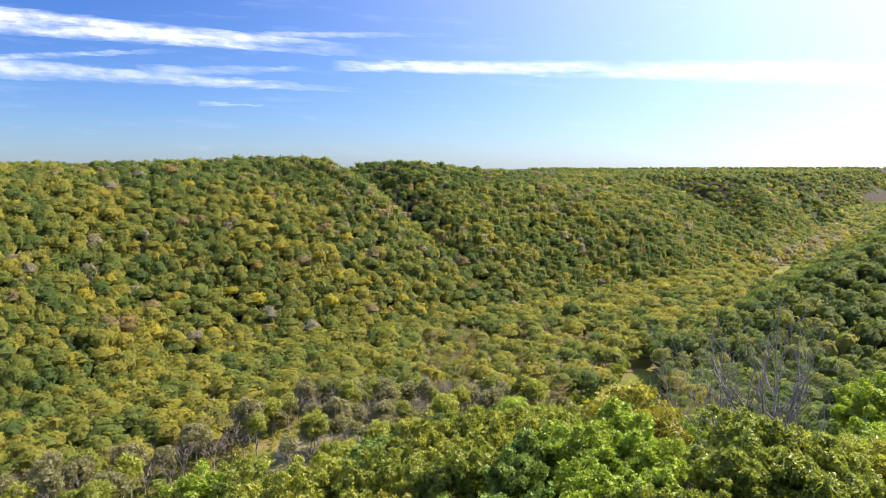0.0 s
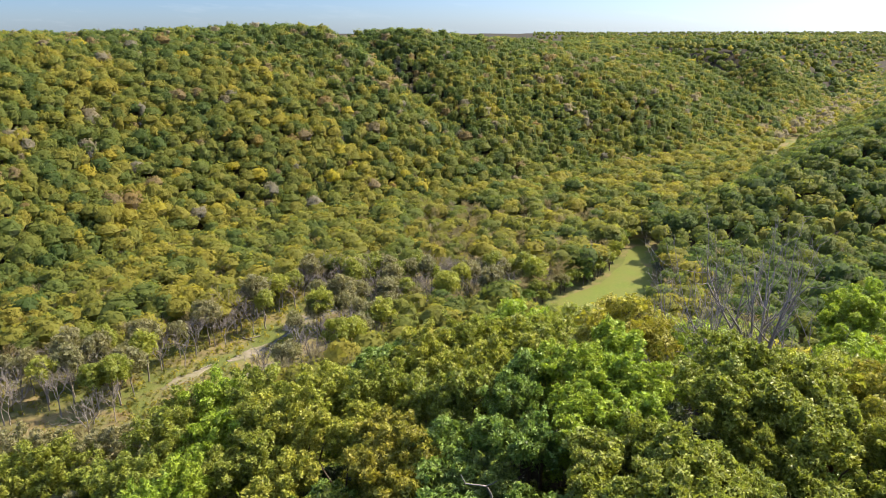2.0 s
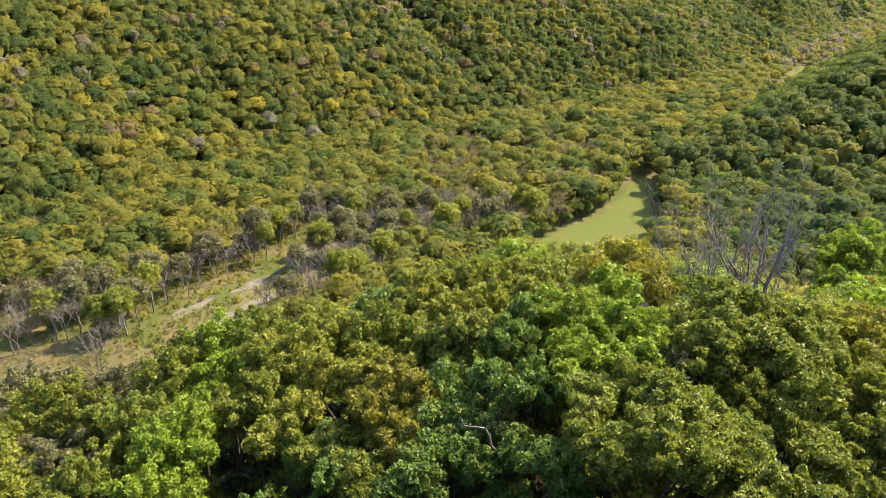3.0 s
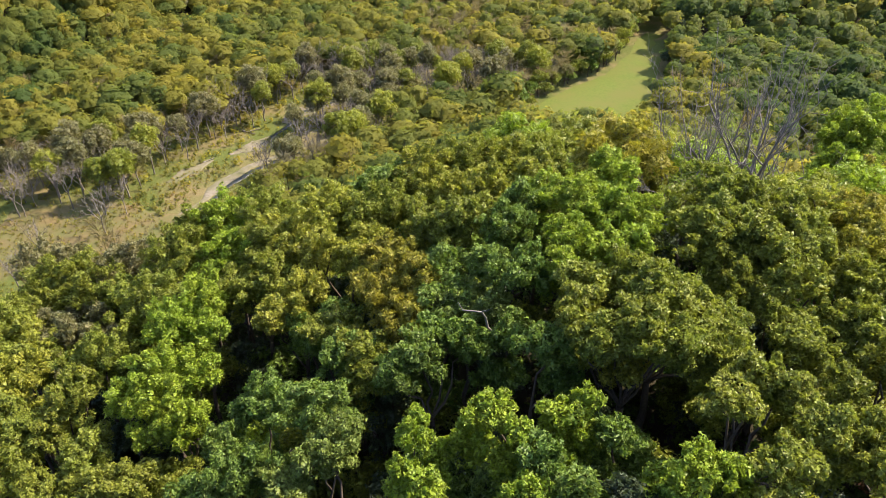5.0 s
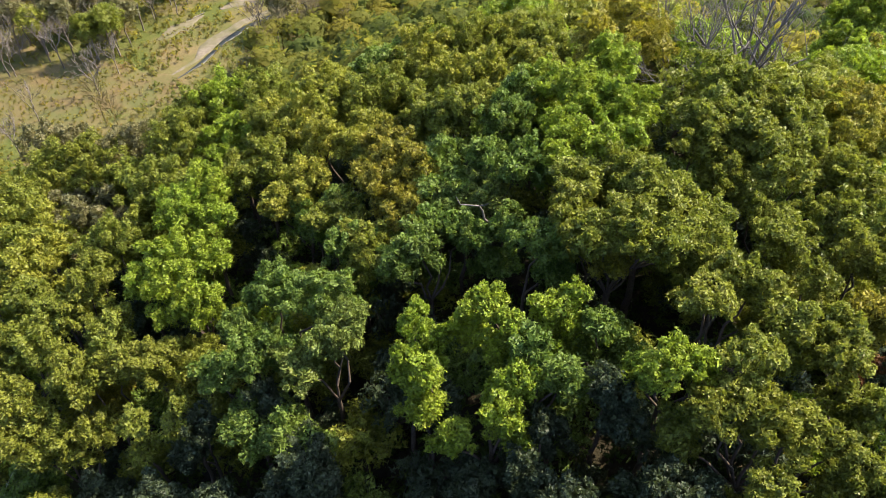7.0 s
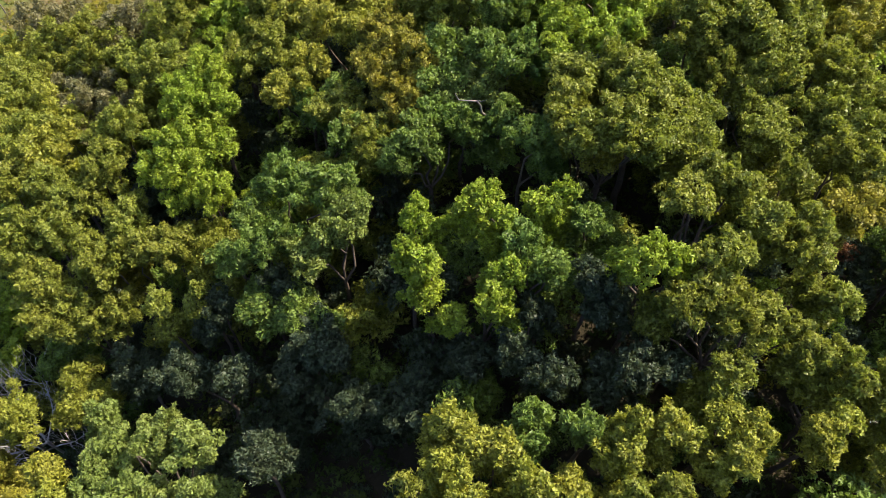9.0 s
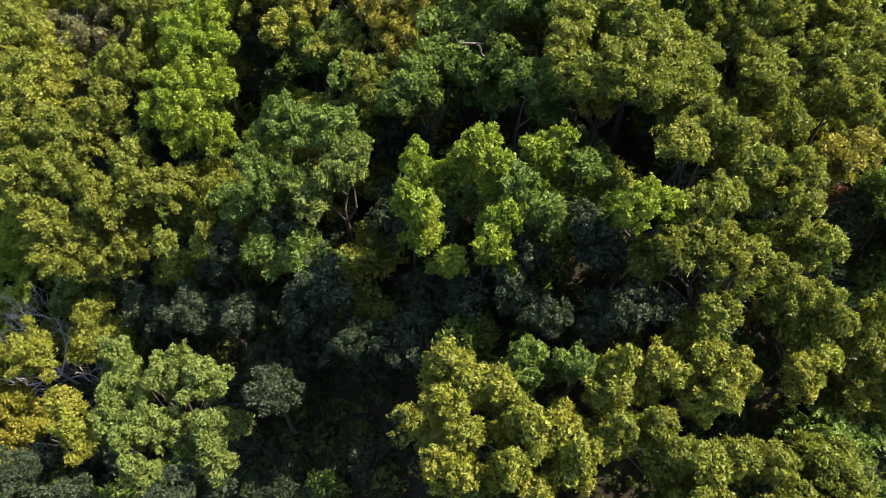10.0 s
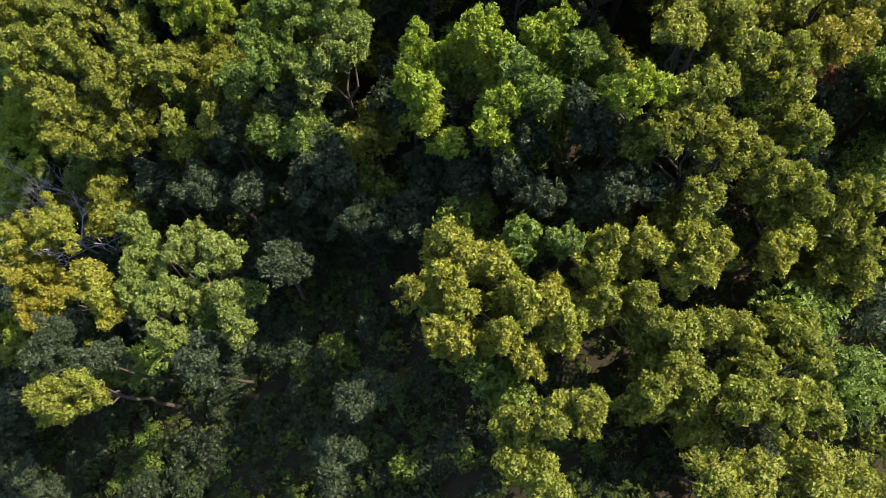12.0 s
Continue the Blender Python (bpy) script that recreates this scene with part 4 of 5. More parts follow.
# ---------------------------------------------------------------- woods farther off
def far_protos(seed, count, radius, height, lobes, per, size, lobe, seg=8, rings=3):
    """Crowns for far woods: a lumpy mass of foliage with ragged clumps standing out from it."""
    out = []
    for i in range(count):
        r = np.random.default_rng(seed + i)
        tall = r.uniform(0.48, 0.86)
        c, q = lobes_of(r, radius * r.uniform(0.9, 1.1), height, lobes, lobe, -0.35, tall)
        tri = [leaf_tris(r, c, q, per, size)]
        if rings:
            zz = np.linspace(-0.95, 0.84, rings)
            ang = np.arange(seg) * 2 * np.pi / seg
            mass, inner = [], []
            for z in zz:
                rad = (math.sqrt(1 - z * z) if z > -0.3 else 0.8) * radius * 0.86 * (1 + 0.16 * r.normal(size=seg).clip(-1.3, 1.3))
                aa = ang + r.uniform(0, 0.5)
                mass.append(np.stack([np.cos(aa) * rad, np.sin(aa) * rad, height - radius * tall + (z + 0.10 * r.normal(size=seg)) * radius * tall * 0.82 - 0.4], -1))
            tip = np.array((r.normal(0, 0.4), r.normal(0, 0.4), height - 0.16 * radius))
            for lo, hi in zip(mass[:-1], mass[1:]):
                for k in range(seg):
                    m = (k + 1) % seg
                    inner += [np.stack([lo[k], lo[m], hi[m]]), np.stack([lo[k], hi[m], hi[k]])]
            inner += [np.stack([mass[-1][k], mass[-1][(k + 1) % seg], tip]) for k in range(seg)]
            inner = np.concatenate(inner)
            tri.append(np.concatenate([inner, unit(0.5 * unit(inner - (0, 0, height - radius * tall)) + (0, 0, 0.65))], 1))
        out.append(np.concatenate(tri))
    return out


def twig_protos(seed, count, radius, height, strokes):
    """Leafless crowns for far woods: a stem and many thin, rising branches."""
    out = []
    for i in range(count):
        r = np.random.default_rng(seed + i)
        tri = []
        for k in range(strokes):
            a, h = r.random() * 6.283, height * (0.42 + 0.53 * r.random() ** 0.7)
            fill_out = math.sin(min((h / height - 0.3) / 0.6, 1.0) * 2.2) + 0.25
            reach, rise = radius * (0.35 + 0.65 * r.random()) * fill_out, height * (0.03 + 0.10 * r.random())
            inward = 0.15 + 0.5 * r.random()
            start = np.array((math.cos(a) * reach * inward, math.sin(a) * reach * inward, h - rise * inward)) if k > 1 else np.array((0, 0, -0.3))
            end = np.array((math.cos(a) * reach, math.sin(a) * reach, min(h + rise, height))) if k > 1 else np.array((r.normal(0, 0.3), r.normal(0, 0.3), height))
            side = unit(np.cross(end - start, r.normal(size=3))) * (0.12 if k > 1 else 0.22)
            tri.append(np.stack([start - side, start + side, end]))
        tri = np.concatenate(tri)
        out.append(np.concatenate([tri, unit(tri - (0, 0, height * 0.55) + r.normal(0, 1.2, tri.shape))], 1))
    return out


PROTO = {"mid": far_protos(100, 20, 6.2, 16.0, 26, 4, 1.45, 1.5, 8, 3), "far": far_protos(140, 8, 7.0, 16.0, 7, 4, 2.9, 2.6, 7, 3), "fine": far_protos(180, 12, 5.4, 16.0, 20, 6, 1.4, 1.4, 8, 3),
         "back": far_protos(300, 16, 6.4, 16.0, 17, 3, 1.75, 1.7, 6, 2), "small": far_protos(280, 10, 7.0, 16.5, 12, 3, 1.9, 2.0, 6, 2), "close": far_protos(260, 10, 5.2, 16.0, 28, 9, 1.05, 1.15, 8, 3), "twigs": twig_protos(200, 10, 4.2, 16.0, 165)}


def woods(name, x, y, tint, scale, kind_of, label, rng, mat=WOODS):
    """One object of many trees, each with its own tint."""
    z = ground_z(x, y)
    protos = PROTO[kind_of]
    verts, tints, soft = [], [], []
    which, turn = rng.integers(0, len(protos), len(x)), rng.random(len(x)) * 6.283
    lift = np.random.default_rng(len(x)).normal(0, 0.08, len(x))
    for k, p in enumerate(protos):
        m = which == k
        if not m.any():
            continue
        c, s = np.cos(turn[m])[:, None], np.sin(turn[m])[:, None]
        sx = scale[m][:, None]
        v = np.stack([(p[None, :, 0] * c - p[None, :, 1] * s) * sx + x[m][:, None], (p[None, :, 0] * s + p[None, :, 1] * c) * sx + y[m][:, None],
                      p[None, :, 2] * (sx if kind_of in ("scrub", "undergrowth") else 0.45 * sx + 0.5 + lift[m][:, None]) + z[m][:, None]], -1)
        verts.append(v.reshape(-1, 3))
        soft.append(np.stack([p[None, :, 3] * c - p[None, :, 4] * s, p[None, :, 3] * s + p[None, :, 4] * c, p[None, :, 5] + 0 * c], -1).reshape(-1, 3))
        tints.append(np.repeat(tint[m], len(p)))
    v = np.concatenate(verts)
    me = mesh_of(name, v, np.arange(len(v)).reshape(-1, 3), mat)
    me.attributes.new("tint", "FLOAT", "POINT").data.foreach_set("value", np.concatenate(tints).astype(np.float32))
    me.attributes.new("bulge", "FLOAT_VECTOR", "POINT").data.foreach_set("vector", np.concatenate(soft).astype(np.float32).ravel())
    return tagged(new(name, me), label, "woods", kind="stuff")


def scatter(x0, x1, y0, y1, gap, rng, jitter=0.48):
    mx_, my_, reach = (x0 + x1) / 2, (y0 + y1) / 2, math.hypot(x1 - x0, y1 - y0) / 2
    a, b = np.meshgrid(np.arange(-reach, reach, gap), np.arange(-reach, reach, gap * 0.87))
    a[::2] += gap / 2
    a = (a + rng.uniform(-jitter, jitter, a.shape) * gap).ravel()
    b = (b + rng.uniform(-jitter, jitter, b.shape) * gap).ravel()
    px, py = mx_ + a * 0.92 - b * 0.39, my_ + a * 0.39 + b * 0.92
    keep = (px > x0) & (px < x1) & (py > y0) & (py < y1)
    return px[keep], py[keep]


def tints(x, y, rng, mean=0.45):
    """Autumn colour in drifts, with single trees that stand out."""
    t = mean + 0.15 * wave(x, y, 70, 0.7) + 0.08 * wave(x, y, 26, 2.2) + rng.normal(0, 0.17, len(x))
    t = np.clip(t, 0.0, 0.80)
    odd = rng.random(len(x))
    t = np.where(odd < 0.02, 0.86, t)
    t = np.where((odd > 0.02) & (odd < 0.028), 0.92, t)
    return t


rng = np.random.default_rng(31)
x, y = scatter(-560, 760, 120, 1150, 5.7, rng)
s_, d_ = toe_coords(x, y)
keep = (d_ > -4) & (d_ < 260) & (np.abs(x) < 0.66 * y + 15)
x, y, s_, d_ = x[keep], y[keep], s_[keep], d_[keep]
t = tints(x, y, rng, 0.45) - 0.05 * np.clip((-x - 100) / 100, 0, 1) - 0.16 * np.clip((y - 480) / 150, 0, 1)
t = np.where(rng.random(len(t)) < 0.07 + 0.06 * wave(x, y, 110, 4.0), rng.uniform(0.93, 1.0, len(t)), t)
t = np.where(t < 0.81, t - 0.14 * np.clip((d_ - 120) / 90, 0, 1) - 0.12 * np.exp(-((s_ - S_RAVINES[0]) / 30) ** 2) - 0.12 * np.exp(-((s_ - S_RAVINES[1] + 60) / 60) ** 2), t)
t = np.clip(t, 0.02, 1.0)
near_hill = y < 560
woods("hillside_woods", x[near_hill], y[near_hill], t[near_hill], 0.50 + 0.62 * rng.random(near_hill.sum()) ** 1.2, "mid", "dense mixed autumn woods on the bluff, green to yellow", rng)
woods("hillside_woods", x[~near_hill], y[~near_hill], t[~near_hill], 0.50 + 0.60 * rng.random((~near_hill).sum()) ** 1.2, "back", "dense green and olive woods toward the bluff's crest", rng)

low = rng.random(len(x)) < np.where(near_hill, 0.8, 0.3)
ux, uy = x[low] + rng.uniform(2.4, 3.4, low.sum()) * rng.choice((-1, 1), low.sum()), y[low] + rng.uniform(-3.0, 3.0, low.sum())
woods("understory_woods", ux, uy, np.clip(t[low] + rng.normal(0, 0.16, low.sum()), 0.05, 1.0), rng.uniform(0.40, 0.62, low.sum()), "small", "lower trees between the crowns on the bluff", rng)

x, y = scatter(100, 560, 230, 700, 8.2, rng)
sp, bk = side_spur(x, y), back_upland(x, y)
keep = (np.maximum(sp, bk) > 0.5) & (np.abs(x) < 0.76 * y + 10) & (toe_coords(x, y)[1] < -30) & ~inside(x, y, EDGE)
# low mean tint: the spur's shaded side is put into the foliage colour
woods("spur_woods", x[keep], y[keep], np.clip(tints(x[keep], y[keep], rng, 0.20), 0.02, 0.55), rng.uniform(0.75, 1.15, keep.sum()), "mid", "woods on the side spur, tinted dark as if shaded", rng)

x, y = scatter(-150, 150, 40, 270, 6.6, rng)
h = near_spur(x, y)
close = (np.abs(x) <= 40 + 0.62 * y) & (y < 85) & (h >= 14) & (x > -78) & (x < 84)
OPEN = [(-175, 135), (-155, 192), (-112, 208), (-96, 230), (-80, 240), (-70, 232), (-62, 205), (-56, 170), (-62, 135)]
keep = (h > 1.0) & ~inside(x, y, OPEN) & (h >= side_spur(x, y)) & ~close & (np.abs(x) < 0.85 * y + 40) & ~inside(x, y, EDGE)
# beyond x 40 the tint drops, painting the flank's shade into the leaves
woods("slope_woods", x[keep], y[keep], np.clip(tints(x[keep], y[keep], rng, 0.46) - np.where(x[keep] > 40, 0.22, 0), 0, 0.72), rng.uniform(0.7, 1.05, keep.sum()), "close", "olive and green woods on the lower slope, shade tinted in at right", rng, THICKET)

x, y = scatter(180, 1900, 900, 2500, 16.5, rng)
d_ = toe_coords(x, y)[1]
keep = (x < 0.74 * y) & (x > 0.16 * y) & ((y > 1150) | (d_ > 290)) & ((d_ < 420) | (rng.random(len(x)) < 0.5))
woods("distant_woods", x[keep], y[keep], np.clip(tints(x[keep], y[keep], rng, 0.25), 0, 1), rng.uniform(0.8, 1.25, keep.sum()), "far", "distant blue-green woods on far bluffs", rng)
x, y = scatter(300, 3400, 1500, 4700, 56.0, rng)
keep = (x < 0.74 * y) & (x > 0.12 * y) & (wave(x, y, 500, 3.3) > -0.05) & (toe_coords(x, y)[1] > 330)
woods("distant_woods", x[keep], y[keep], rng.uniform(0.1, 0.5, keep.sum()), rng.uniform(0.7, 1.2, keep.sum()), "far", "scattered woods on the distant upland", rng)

# ---------------------------------------------------------------- dead trees, red shrubs and undergrowth on the near slope
def dead_tree(x, y, seed, height, wide, thick, limbs, turn, label, wood=DEADWOOD):
    """A leafless tree: a trunk that parts into arching limbs, each with rising branches and twigs."""
    r = np.random.default_rng(seed)
    trunk = crooked(r, (0, 0, -0.6), (r.normal(0, 0.4), r.normal(0, 0.4), height * 0.42), thick, thick * 0.8, 4, 0.02)
    parts = [("trunk", trunk)]

    def grow(out, p, d, length, rad, level):
        last = p
        for k in range(4):
            d = unit(d + r.normal(0, 0.10, 3) + (0, 0, 0.07))
            q = last + d * length / 4
            out.append((last, q, rad * (1 - 0.16 * k), rad * (0.84 - 0.16 * k)))
            if level < 3 and (k > 0 or level > 0):
                for _ in range((2, 1, 1)[level]):
                    side = unit(d * 0.8 + r.normal(0, 0.55, 3) + (0, 0, 0.28))
                    grow(out, q, side, length * r.uniform(0.42, 0.62), max(rad * (0.62 - 0.12 * k), 0.02), level + 1)
            last = q

    for i in range(limbs):
        a = i * 6.283 / limbs + r.normal(0, 0.25)
        tilt = wide * r.uniform(0.6, 1.15)
        out = []
        grow(out, np.array(trunk[-1 - i % 2][1]), unit(np.array((math.cos(a) * tilt, math.sin(a) * tilt, 1.0))), height * r.uniform(0.34, 0.46), thick * 0.55, 0)
        parts.append(("limb", out))
    return thing("dead_tree", x, y, z_at(x, y), turn, 1.0, [(n, mesh_of(n, *tubes(p, 4), wood, True), None) for n, p in parts], label, "tree")


dead_tree(22.3, 60.5, 81, 21.0, 0.85, 0.30, 6, 0.4, "leafless grey tree standing among the green oaks")
dead_tree(29.8, 61.0, 82, 22.5, 1.0, 0.38, 8, 1.1, "large leafless grey tree spreading above the canopy")
dead_tree(-40.2, 22.6, 83, 18.5, 1.1, 0.20, 7, 2.0, "pale dead tree with bare branches", PALEWOOD)


def shrub_mesh(seed, radius, height, lobes, per, leaf):
    r = np.random.default_rng(seed)
    c, q = lobes_of(r, radius, height, lobes, 0.7, -0.1, 0.9)
    v, f = leaf_blades(r, c, q, per, leaf)
    pieces = []
    for i in range(lobes):
        pieces += crooked(r, (r.normal(0, 0.1), r.normal(0, 0.1), -0.2), c[i], 0.035, 0.012, 2, 0.08)
    tv, tf = tubes(pieces, 3)
    return mesh_of("stems", tv, tf, BARK, True), mesh_of("crown", v, f, LEAF["deep"])


SHRUBS = [shrub_mesh(s, 1.9, 3.4, 12, 56, 0.35) for s in (91, 92, 93)]
rng = np.random.default_rng(51)
# shrubs added to the gaps, mostly in deep, to stand for the shade there
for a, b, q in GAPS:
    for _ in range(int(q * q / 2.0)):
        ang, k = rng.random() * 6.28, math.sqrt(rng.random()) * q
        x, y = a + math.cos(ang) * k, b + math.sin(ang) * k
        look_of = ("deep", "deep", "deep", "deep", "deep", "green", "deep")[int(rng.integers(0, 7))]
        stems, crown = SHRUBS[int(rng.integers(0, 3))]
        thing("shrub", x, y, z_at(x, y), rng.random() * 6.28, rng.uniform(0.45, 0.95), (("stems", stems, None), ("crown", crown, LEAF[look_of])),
              {"deep": "added understory shrub with shade-darkened leaves", "green": "green understory shrub", "grey": "grey-brown thinning understory shrub", "olive": "olive understory shrub"}[look_of] + " in a canopy gap", "shrub", "understory shrubs")

for x, y, size in ((33.7, 52.5, 1.6), (37.5, 62.0, 2.6), (30.0, 29.5, 1.9)):
    oak(x, y, size, "red", -1.0, " among the green oaks", "red trees on the near slope", "maple_tree")

# a pale dead limb that stands out of one crown
r_ = np.random.default_rng(7)
host = min((ob for ob in scene.objects if ob.name.startswith("oak_tree")), key=lambda ob: math.hypot(ob.location.x - 2.4, ob.location.y - 37.6))
mid = np.array((2.6, 37.0, 95.6)) - np.array(host.location)
pieces = crooked(r_, mid + (0.9, 1.0, -2.6), mid, 0.09, 0.07, 3, 0.05) + crooked(r_, mid, mid + (-1.6, -0.2, 1.0), 0.065, 0.025, 3, 0.08) + crooked(r_, mid, mid + (0.6, -0.9, 1.1), 0.05, 0.02, 3, 0.08)
limb = new("dead_limb", mesh_of("dead_limb", *tubes(pieces, 5), DEADWOOD, True))
limb.parent = host
tagged(limb, "pale bare dead limb")

# low undergrowth all over the near slope, its dark tint standing for shade
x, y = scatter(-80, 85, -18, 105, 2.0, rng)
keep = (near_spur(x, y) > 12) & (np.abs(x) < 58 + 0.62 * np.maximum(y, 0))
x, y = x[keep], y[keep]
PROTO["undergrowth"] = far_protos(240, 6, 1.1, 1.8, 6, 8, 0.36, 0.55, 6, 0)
woods("undergrowth", x, y, np.clip(rng.normal(0.05, 0.14, len(x)), 0, 1), rng.uniform(0.6, 1.6, len(x)), "undergrowth", "low undergrowth beneath the oaks, dark to stand for shade", rng, BRUSH)

# ---------------------------------------------------------------- the valley floor
def away_from(x, y, line):
    """How far each place lies from a line of points."""
    best = np.full(np.shape(x), 1e9)
    for (ax, ay), (bx, by) in zip(line, line[1:]):
        k = np.clip(((x - ax) * (bx - ax) + (y - ay) * (by - ay)) / ((bx - ax) ** 2 + (by - ay) ** 2), 0, 1)
        best = np.minimum(best, np.hypot(x - ax - k * (bx - ax), y - ay - k * (by - ay)))
    return best


rng = np.random.default_rng(41)
x, y = scatter(-230, 330, 120, 720, 7.4, rng)
d_ = toe_coords(x, y)[1]
flat = (d_ < -2) & (np.maximum(near_spur(x, y), side_spur(x, y)) < 1.0) & (back_upland(x, y) < 1) & ~inside(x, y, EDGE) & (np.abs(x) < 0.85 * y)
flat &= (away_from(x, y, CREEK[2:8]) > 8) & (away_from(x, y, CHANNEL) > 7) & ~(inside(x, y, OPEN) & (rng.random(len(x)) < 0.84))
flat &= away_from(x, y, EDGE) > 4
flat &= away_from(x, y, [(262, 585), (337, 700), (400, 800)]) > 8
x, y = x[flat], y[flat]
beside = inside(x, y, FIELD) | (np.minimum(away_from(x, y, CREEK), away_from(x, y, CHANNEL)) < 24) & (y < 330) | (away_from(x, y, EDGE[:7]) < 4)
# tint cut at the right of the valley, a shadow painted as leaf colour
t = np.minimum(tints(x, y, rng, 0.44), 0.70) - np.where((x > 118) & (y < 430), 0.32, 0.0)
t = np.maximum(t, 0.02)
grey = ((x > -25) & (x < 98) & (y > 295) & (y < 450)) | (np.minimum(away_from(x, y, CREEK), away_from(x, y, CHANNEL)) < 32)
bare = (rng.random(len(x)) < np.where(grey, 0.62, 0.12)) | inside(x, y, FIELD)
t = np.where(bare, rng.uniform(0.95, 1.0, len(x)), t)
far = ~beside
full, thin = far & ~bare, far & bare
woods("valley_woods", x[full], y[full], t[full], rng.uniform(0.8, 1.4, full.sum()), "fine", "mixed yellow-green woods on the valley floor, shadow tinted in at right", rng)
woods("bare_woods", x[thin], y[thin], t[thin], rng.uniform(0.7, 1.1, thin.sum()), "twigs", "grey leafless trees among the valley woods", rng)


def light_tree(seed, radius, height, lobes, per, leaf):
    """A slender valley tree whose trunk shows under a thin crown."""
    r = np.random.default_rng(seed)
    c, q = lobes_of(r, radius, height, lobes, 1.25, -0.5, 1.15)
    v, f = leaf_blades(r, c, q, per * 2, leaf * 0.85, 1.0)
    pieces = crooked(r, (0, 0, -0.5), (r.normal(0, 0.3), r.normal(0, 0.3), height * 0.8), 0.20, 0.06, 5, 0.02)
    for i in range(0, lobes, 2):
        pieces += crooked(r, pieces[int(r.integers(2, 5))][1], c[i], 0.07, 0.03, 2, 0.05)
    tv, tf = tubes(pieces, 4)
    return mesh_of("trunk", tv, tf, GREYBARK, True), mesh_of("crown", v, f, LEAF["olive"])


def bare_mesh(seed, height, spread, depth, thick, mat, forks=3, lean=(0, 0), bare_to=0.3, sides=3):
    v, f = tubes(branching(np.random.default_rng(seed), height, spread, depth, thick, forks, lean, bare_to), sides)
    return mesh_of("trunk", v, f, mat, True)


LIGHT = [light_tree(s, 2.9, 11.5, 18, 34, 0.8) for s in (61, 62, 63, 64)] + [light_tree(s, 3.5, 12.5, 24, 36, 0.85) for s in (65, 66, 67)]
BARE = [bare_mesh(s, 11.0, 0.42, 3, 0.17, GREYBARK, 2) for s in (71, 72, 73, 74)]
for i in np.flatnonzero(beside):
    px, py, turn = float(x[i]), float(y[i]), rng.random() * 6.28
    if bare[i]:
        thing("bare_tree", px, py, z_at(px, py), turn, rng.uniform(1.2, 1.9), (("trunk", BARE[i % 4], None),), "leafless grey tree on the valley floor", "tree", "valley trees")
    else:
        look_of = ("olive", "grey", "grey", "gold", "grey", "olive", "grey")[int(rng.integers(0, 7))]
        trunk, crown = LIGHT[i % 7]
        thing("valley_tree", px, py, z_at(px, py), turn, rng.uniform(1.25, 1.8), (("trunk", trunk, None), ("crown", crown, LEAF[look_of])),
              {"olive": "slender olive-green tree", "grey": "thin grey-green tree", "green": "rounded green tree", "gold": "gold-tipped tree", "bright": "bright yellow-green tree"}[look_of] + " on the valley floor", "tree", "valley trees")

x, y = scatter(200, 1300, 640, 1750, 10.5, rng)
d_ = toe_coords(x, y)[1]
keep = (d_ < 2) & (np.maximum(side_spur(x, y), back_upland(x, y)) < 60) & (np.abs(x) < 0.75 * y) & (away_from(x, y, [(262, 585), (337, 700), (400, 800)]) > 8) & ((x > 330) | (y > 720))
# a third grey: bare trees, which also put some haze into the colour
woods("valley_woods", x[keep], y[keep], np.where(rng.random(keep.sum()) < 0.35, 0.98, np.clip(tints(x[keep], y[keep], rng, 0.56), 0, 1)), rng.uniform(0.5, 0.95, keep.sum()), "far", "pale yellow-green woods along the far valley floor", rng)

# rounded trees that close the clearing in
for line, looks in ((EDGE[:7], ("olive", "grey", "olive", "gold", "green")), (EDGE[7:11], ("deep", "green", "deep"))):
    step = 0.0
    for (x0, y0), (x1, y1) in zip(line, line[1:]):
        run = math.hypot(x1 - x0, y1 - y0)
        while step < run:
            k = step / run
            px, py = x0 + (x1 - x0) * k - (y1 - y0) / run * rng.uniform(3, 6), y0 + (y1 - y0) * k + (x1 - x0) / run * rng.uniform(3, 6)
            oak(px, py, rng.uniform(3.6, 5.6), looks[int(rng.integers(0, len(looks)))], -4.0 + rng.uniform(-1, 2), " beside the grass clearing", "trees round the clearing", "clearing_tree")
            step += rng.uniform(4.5, 7.0)
        step -= run

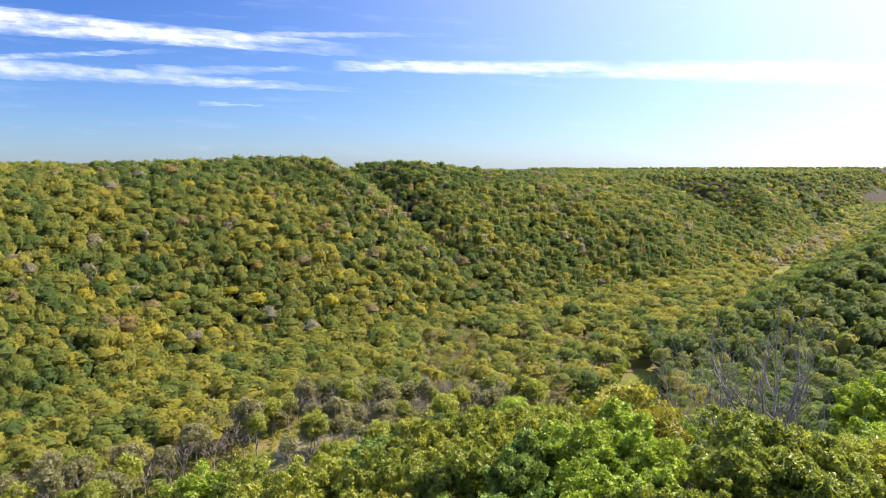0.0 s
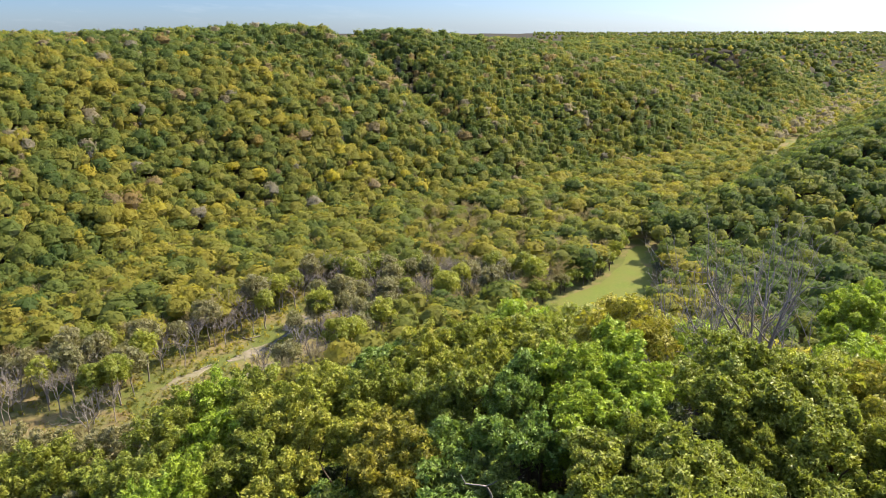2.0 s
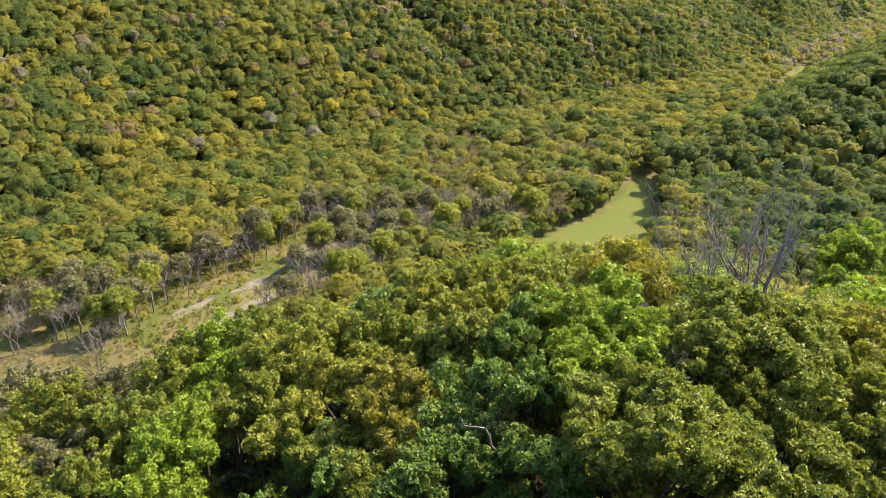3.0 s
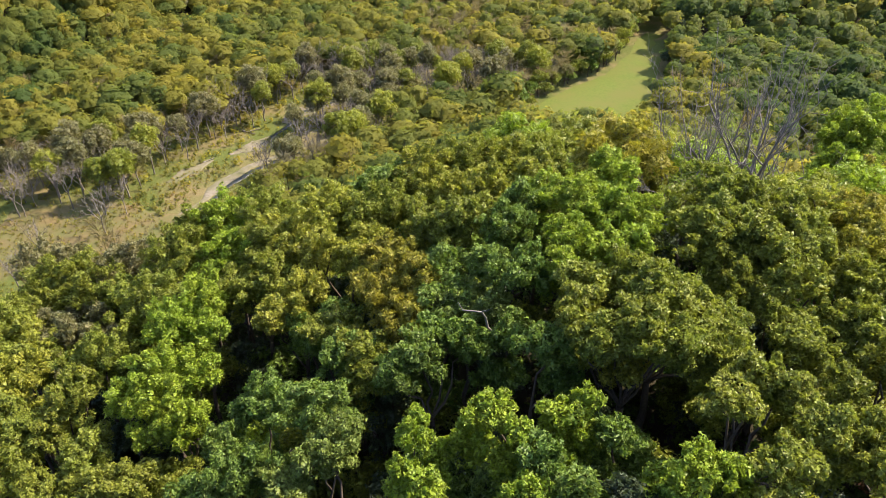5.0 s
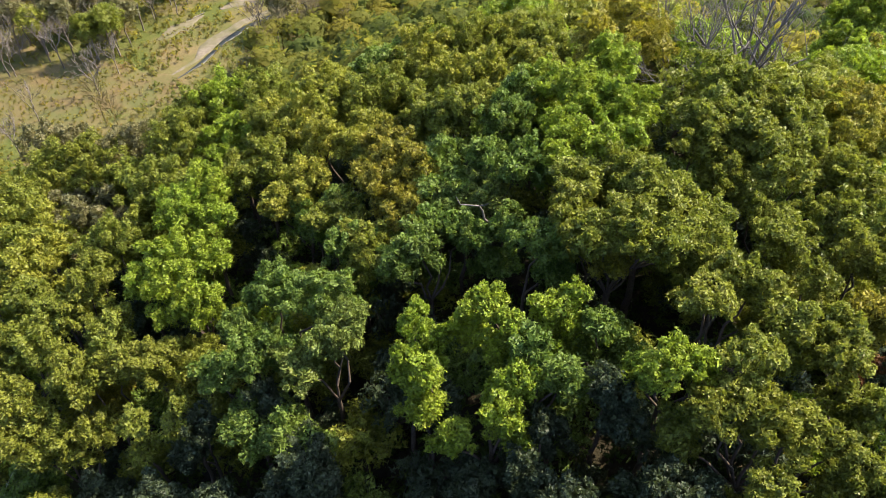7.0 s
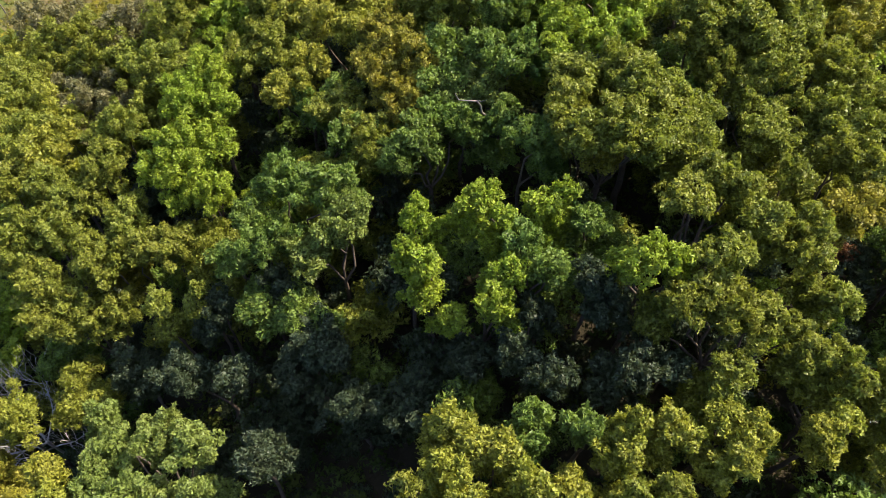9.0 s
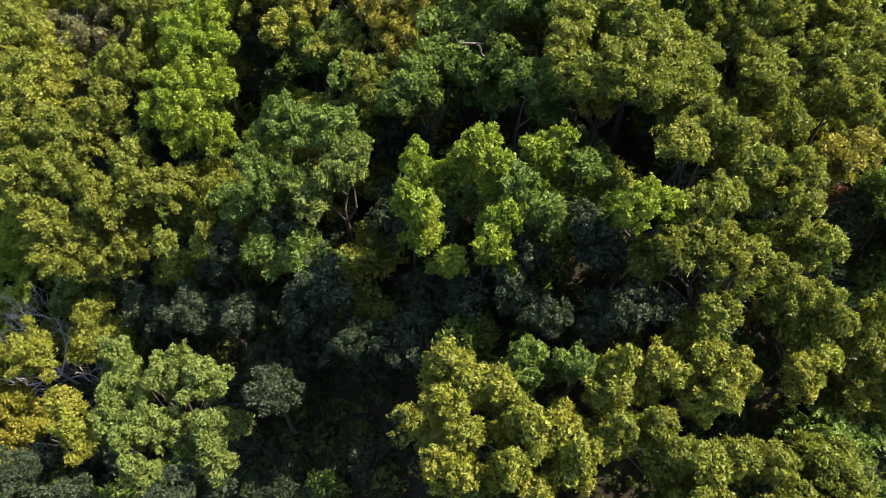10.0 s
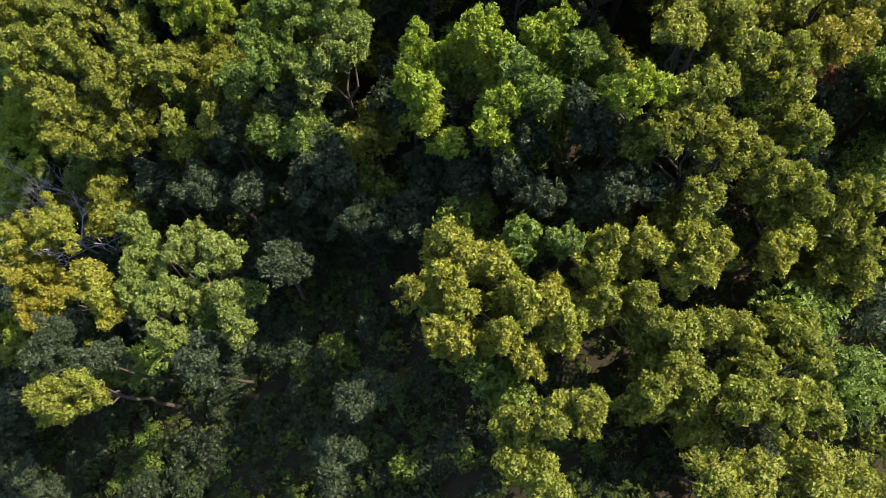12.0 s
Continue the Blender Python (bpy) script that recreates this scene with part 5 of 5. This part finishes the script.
# low scrub over the open ground
x, y = scatter(-190, 30, 140, 330, 2.6, rng)
keep = (ground_z(x, y) < 0.6) & (away_from(x, y, CREEK) > 1.5) & (away_from(x, y, CHANNEL) > 3.5) & (rng.random(len(x)) < 0.75)
x, y = x[keep], y[keep]
PROTO["scrub"] = far_protos(220, 6, 0.9, 1.1, 4, 5, 0.55, 0.5, 6, 0)
more = scatter(-178, -54, 135, 242, 1.7, rng)
more_in = inside(*more, OPEN) & (ground_z(*more) < 8) & (away_from(*more, CHANNEL) > 4) & (rng.random(len(more[0])) < 0.8)
woods("scrub", more[0][more_in], more[1][more_in], np.where(inside(more[0][more_in], more[1][more_in], FIELD), rng.choice((0.55, 0.68, 0.74, 0.90, 0.97), more_in.sum()), rng.choice((0.45, 0.6, 0.90, 0.92, 0.93, 0.97), more_in.sum())), rng.uniform(0.3, 0.9, more_in.sum()), "scrub", "brown and green brush over the dry field", rng, BRUSH)
grassy = inside(x, y, FIELD)
thin_out = ~grassy | (rng.random(len(x)) < 0.7)
x, y, grassy = x[thin_out], y[thin_out], grassy[thin_out]
woods("scrub", x, y, np.where(grassy, rng.choice((0.5, 0.62, 0.70, 0.74, 0.97), len(x)), np.clip(tints(x, y, rng, 0.62), 0.3, 0.93)), np.where(grassy, 0.5, 1.0) * rng.uniform(0.5, 1.8, len(x)), "scrub", "low green and tan scrub on the valley floor", rng, BRUSH)


# logs and drift wood left along the creek
def fallen_log(x, y, length, thick, turn, label):
    r = np.random.default_rng(int(abs(x * 10)))
    pieces = crooked(r, (-length / 2, 0, thick * 0.9), (length / 2, 0, thick * 0.7), thick, thick * 0.5, 5, 0.015)
    parts = [("trunk", mesh_of("trunk", *tubes(pieces, 7), GREYBARK, True), None)]
    for k in range(4):
        p = pieces[1 + k % 4][0]
        stub = crooked(r, p, p + np.array((r.uniform(0.4, 1.4), r.choice((-1, 1)) * r.uniform(0.5, 1.5), r.uniform(0.2, 0.9))), thick * 0.35, 0.03, 2, 0.05)
        parts.append(("branch", mesh_of("branch", *tubes(stub, 4), GREYBARK, True), None))
    return thing("fallen_log", x, y, 0.1, turn, 1.0, parts, label, "log", "logs along the creek")


fallen_log(-120.3, 238.0, 11.0, 0.45, 0.25, "long mossy fallen log on the valley floor")
fallen_log(-104.0, 258.0, 8.0, 0.30, 0.1, "grey fallen trunk among bare valley trees")
fallen_log(-80.5, 264.5, 7.0, 0.35, -0.5, "dark drift log lying on the gravel bar")
fallen_log(-78.0, 267.0, 5.0, 0.28, 0.6, "weathered drift log beside the creek")
fallen_log(-135.0, 228.0, 7.0, 0.26, -0.2, "broken grey log in dry grass")
fallen_log(-90.0, 240.0, 5.0, 0.22, 0.9, "short weathered log by the sandy bank")
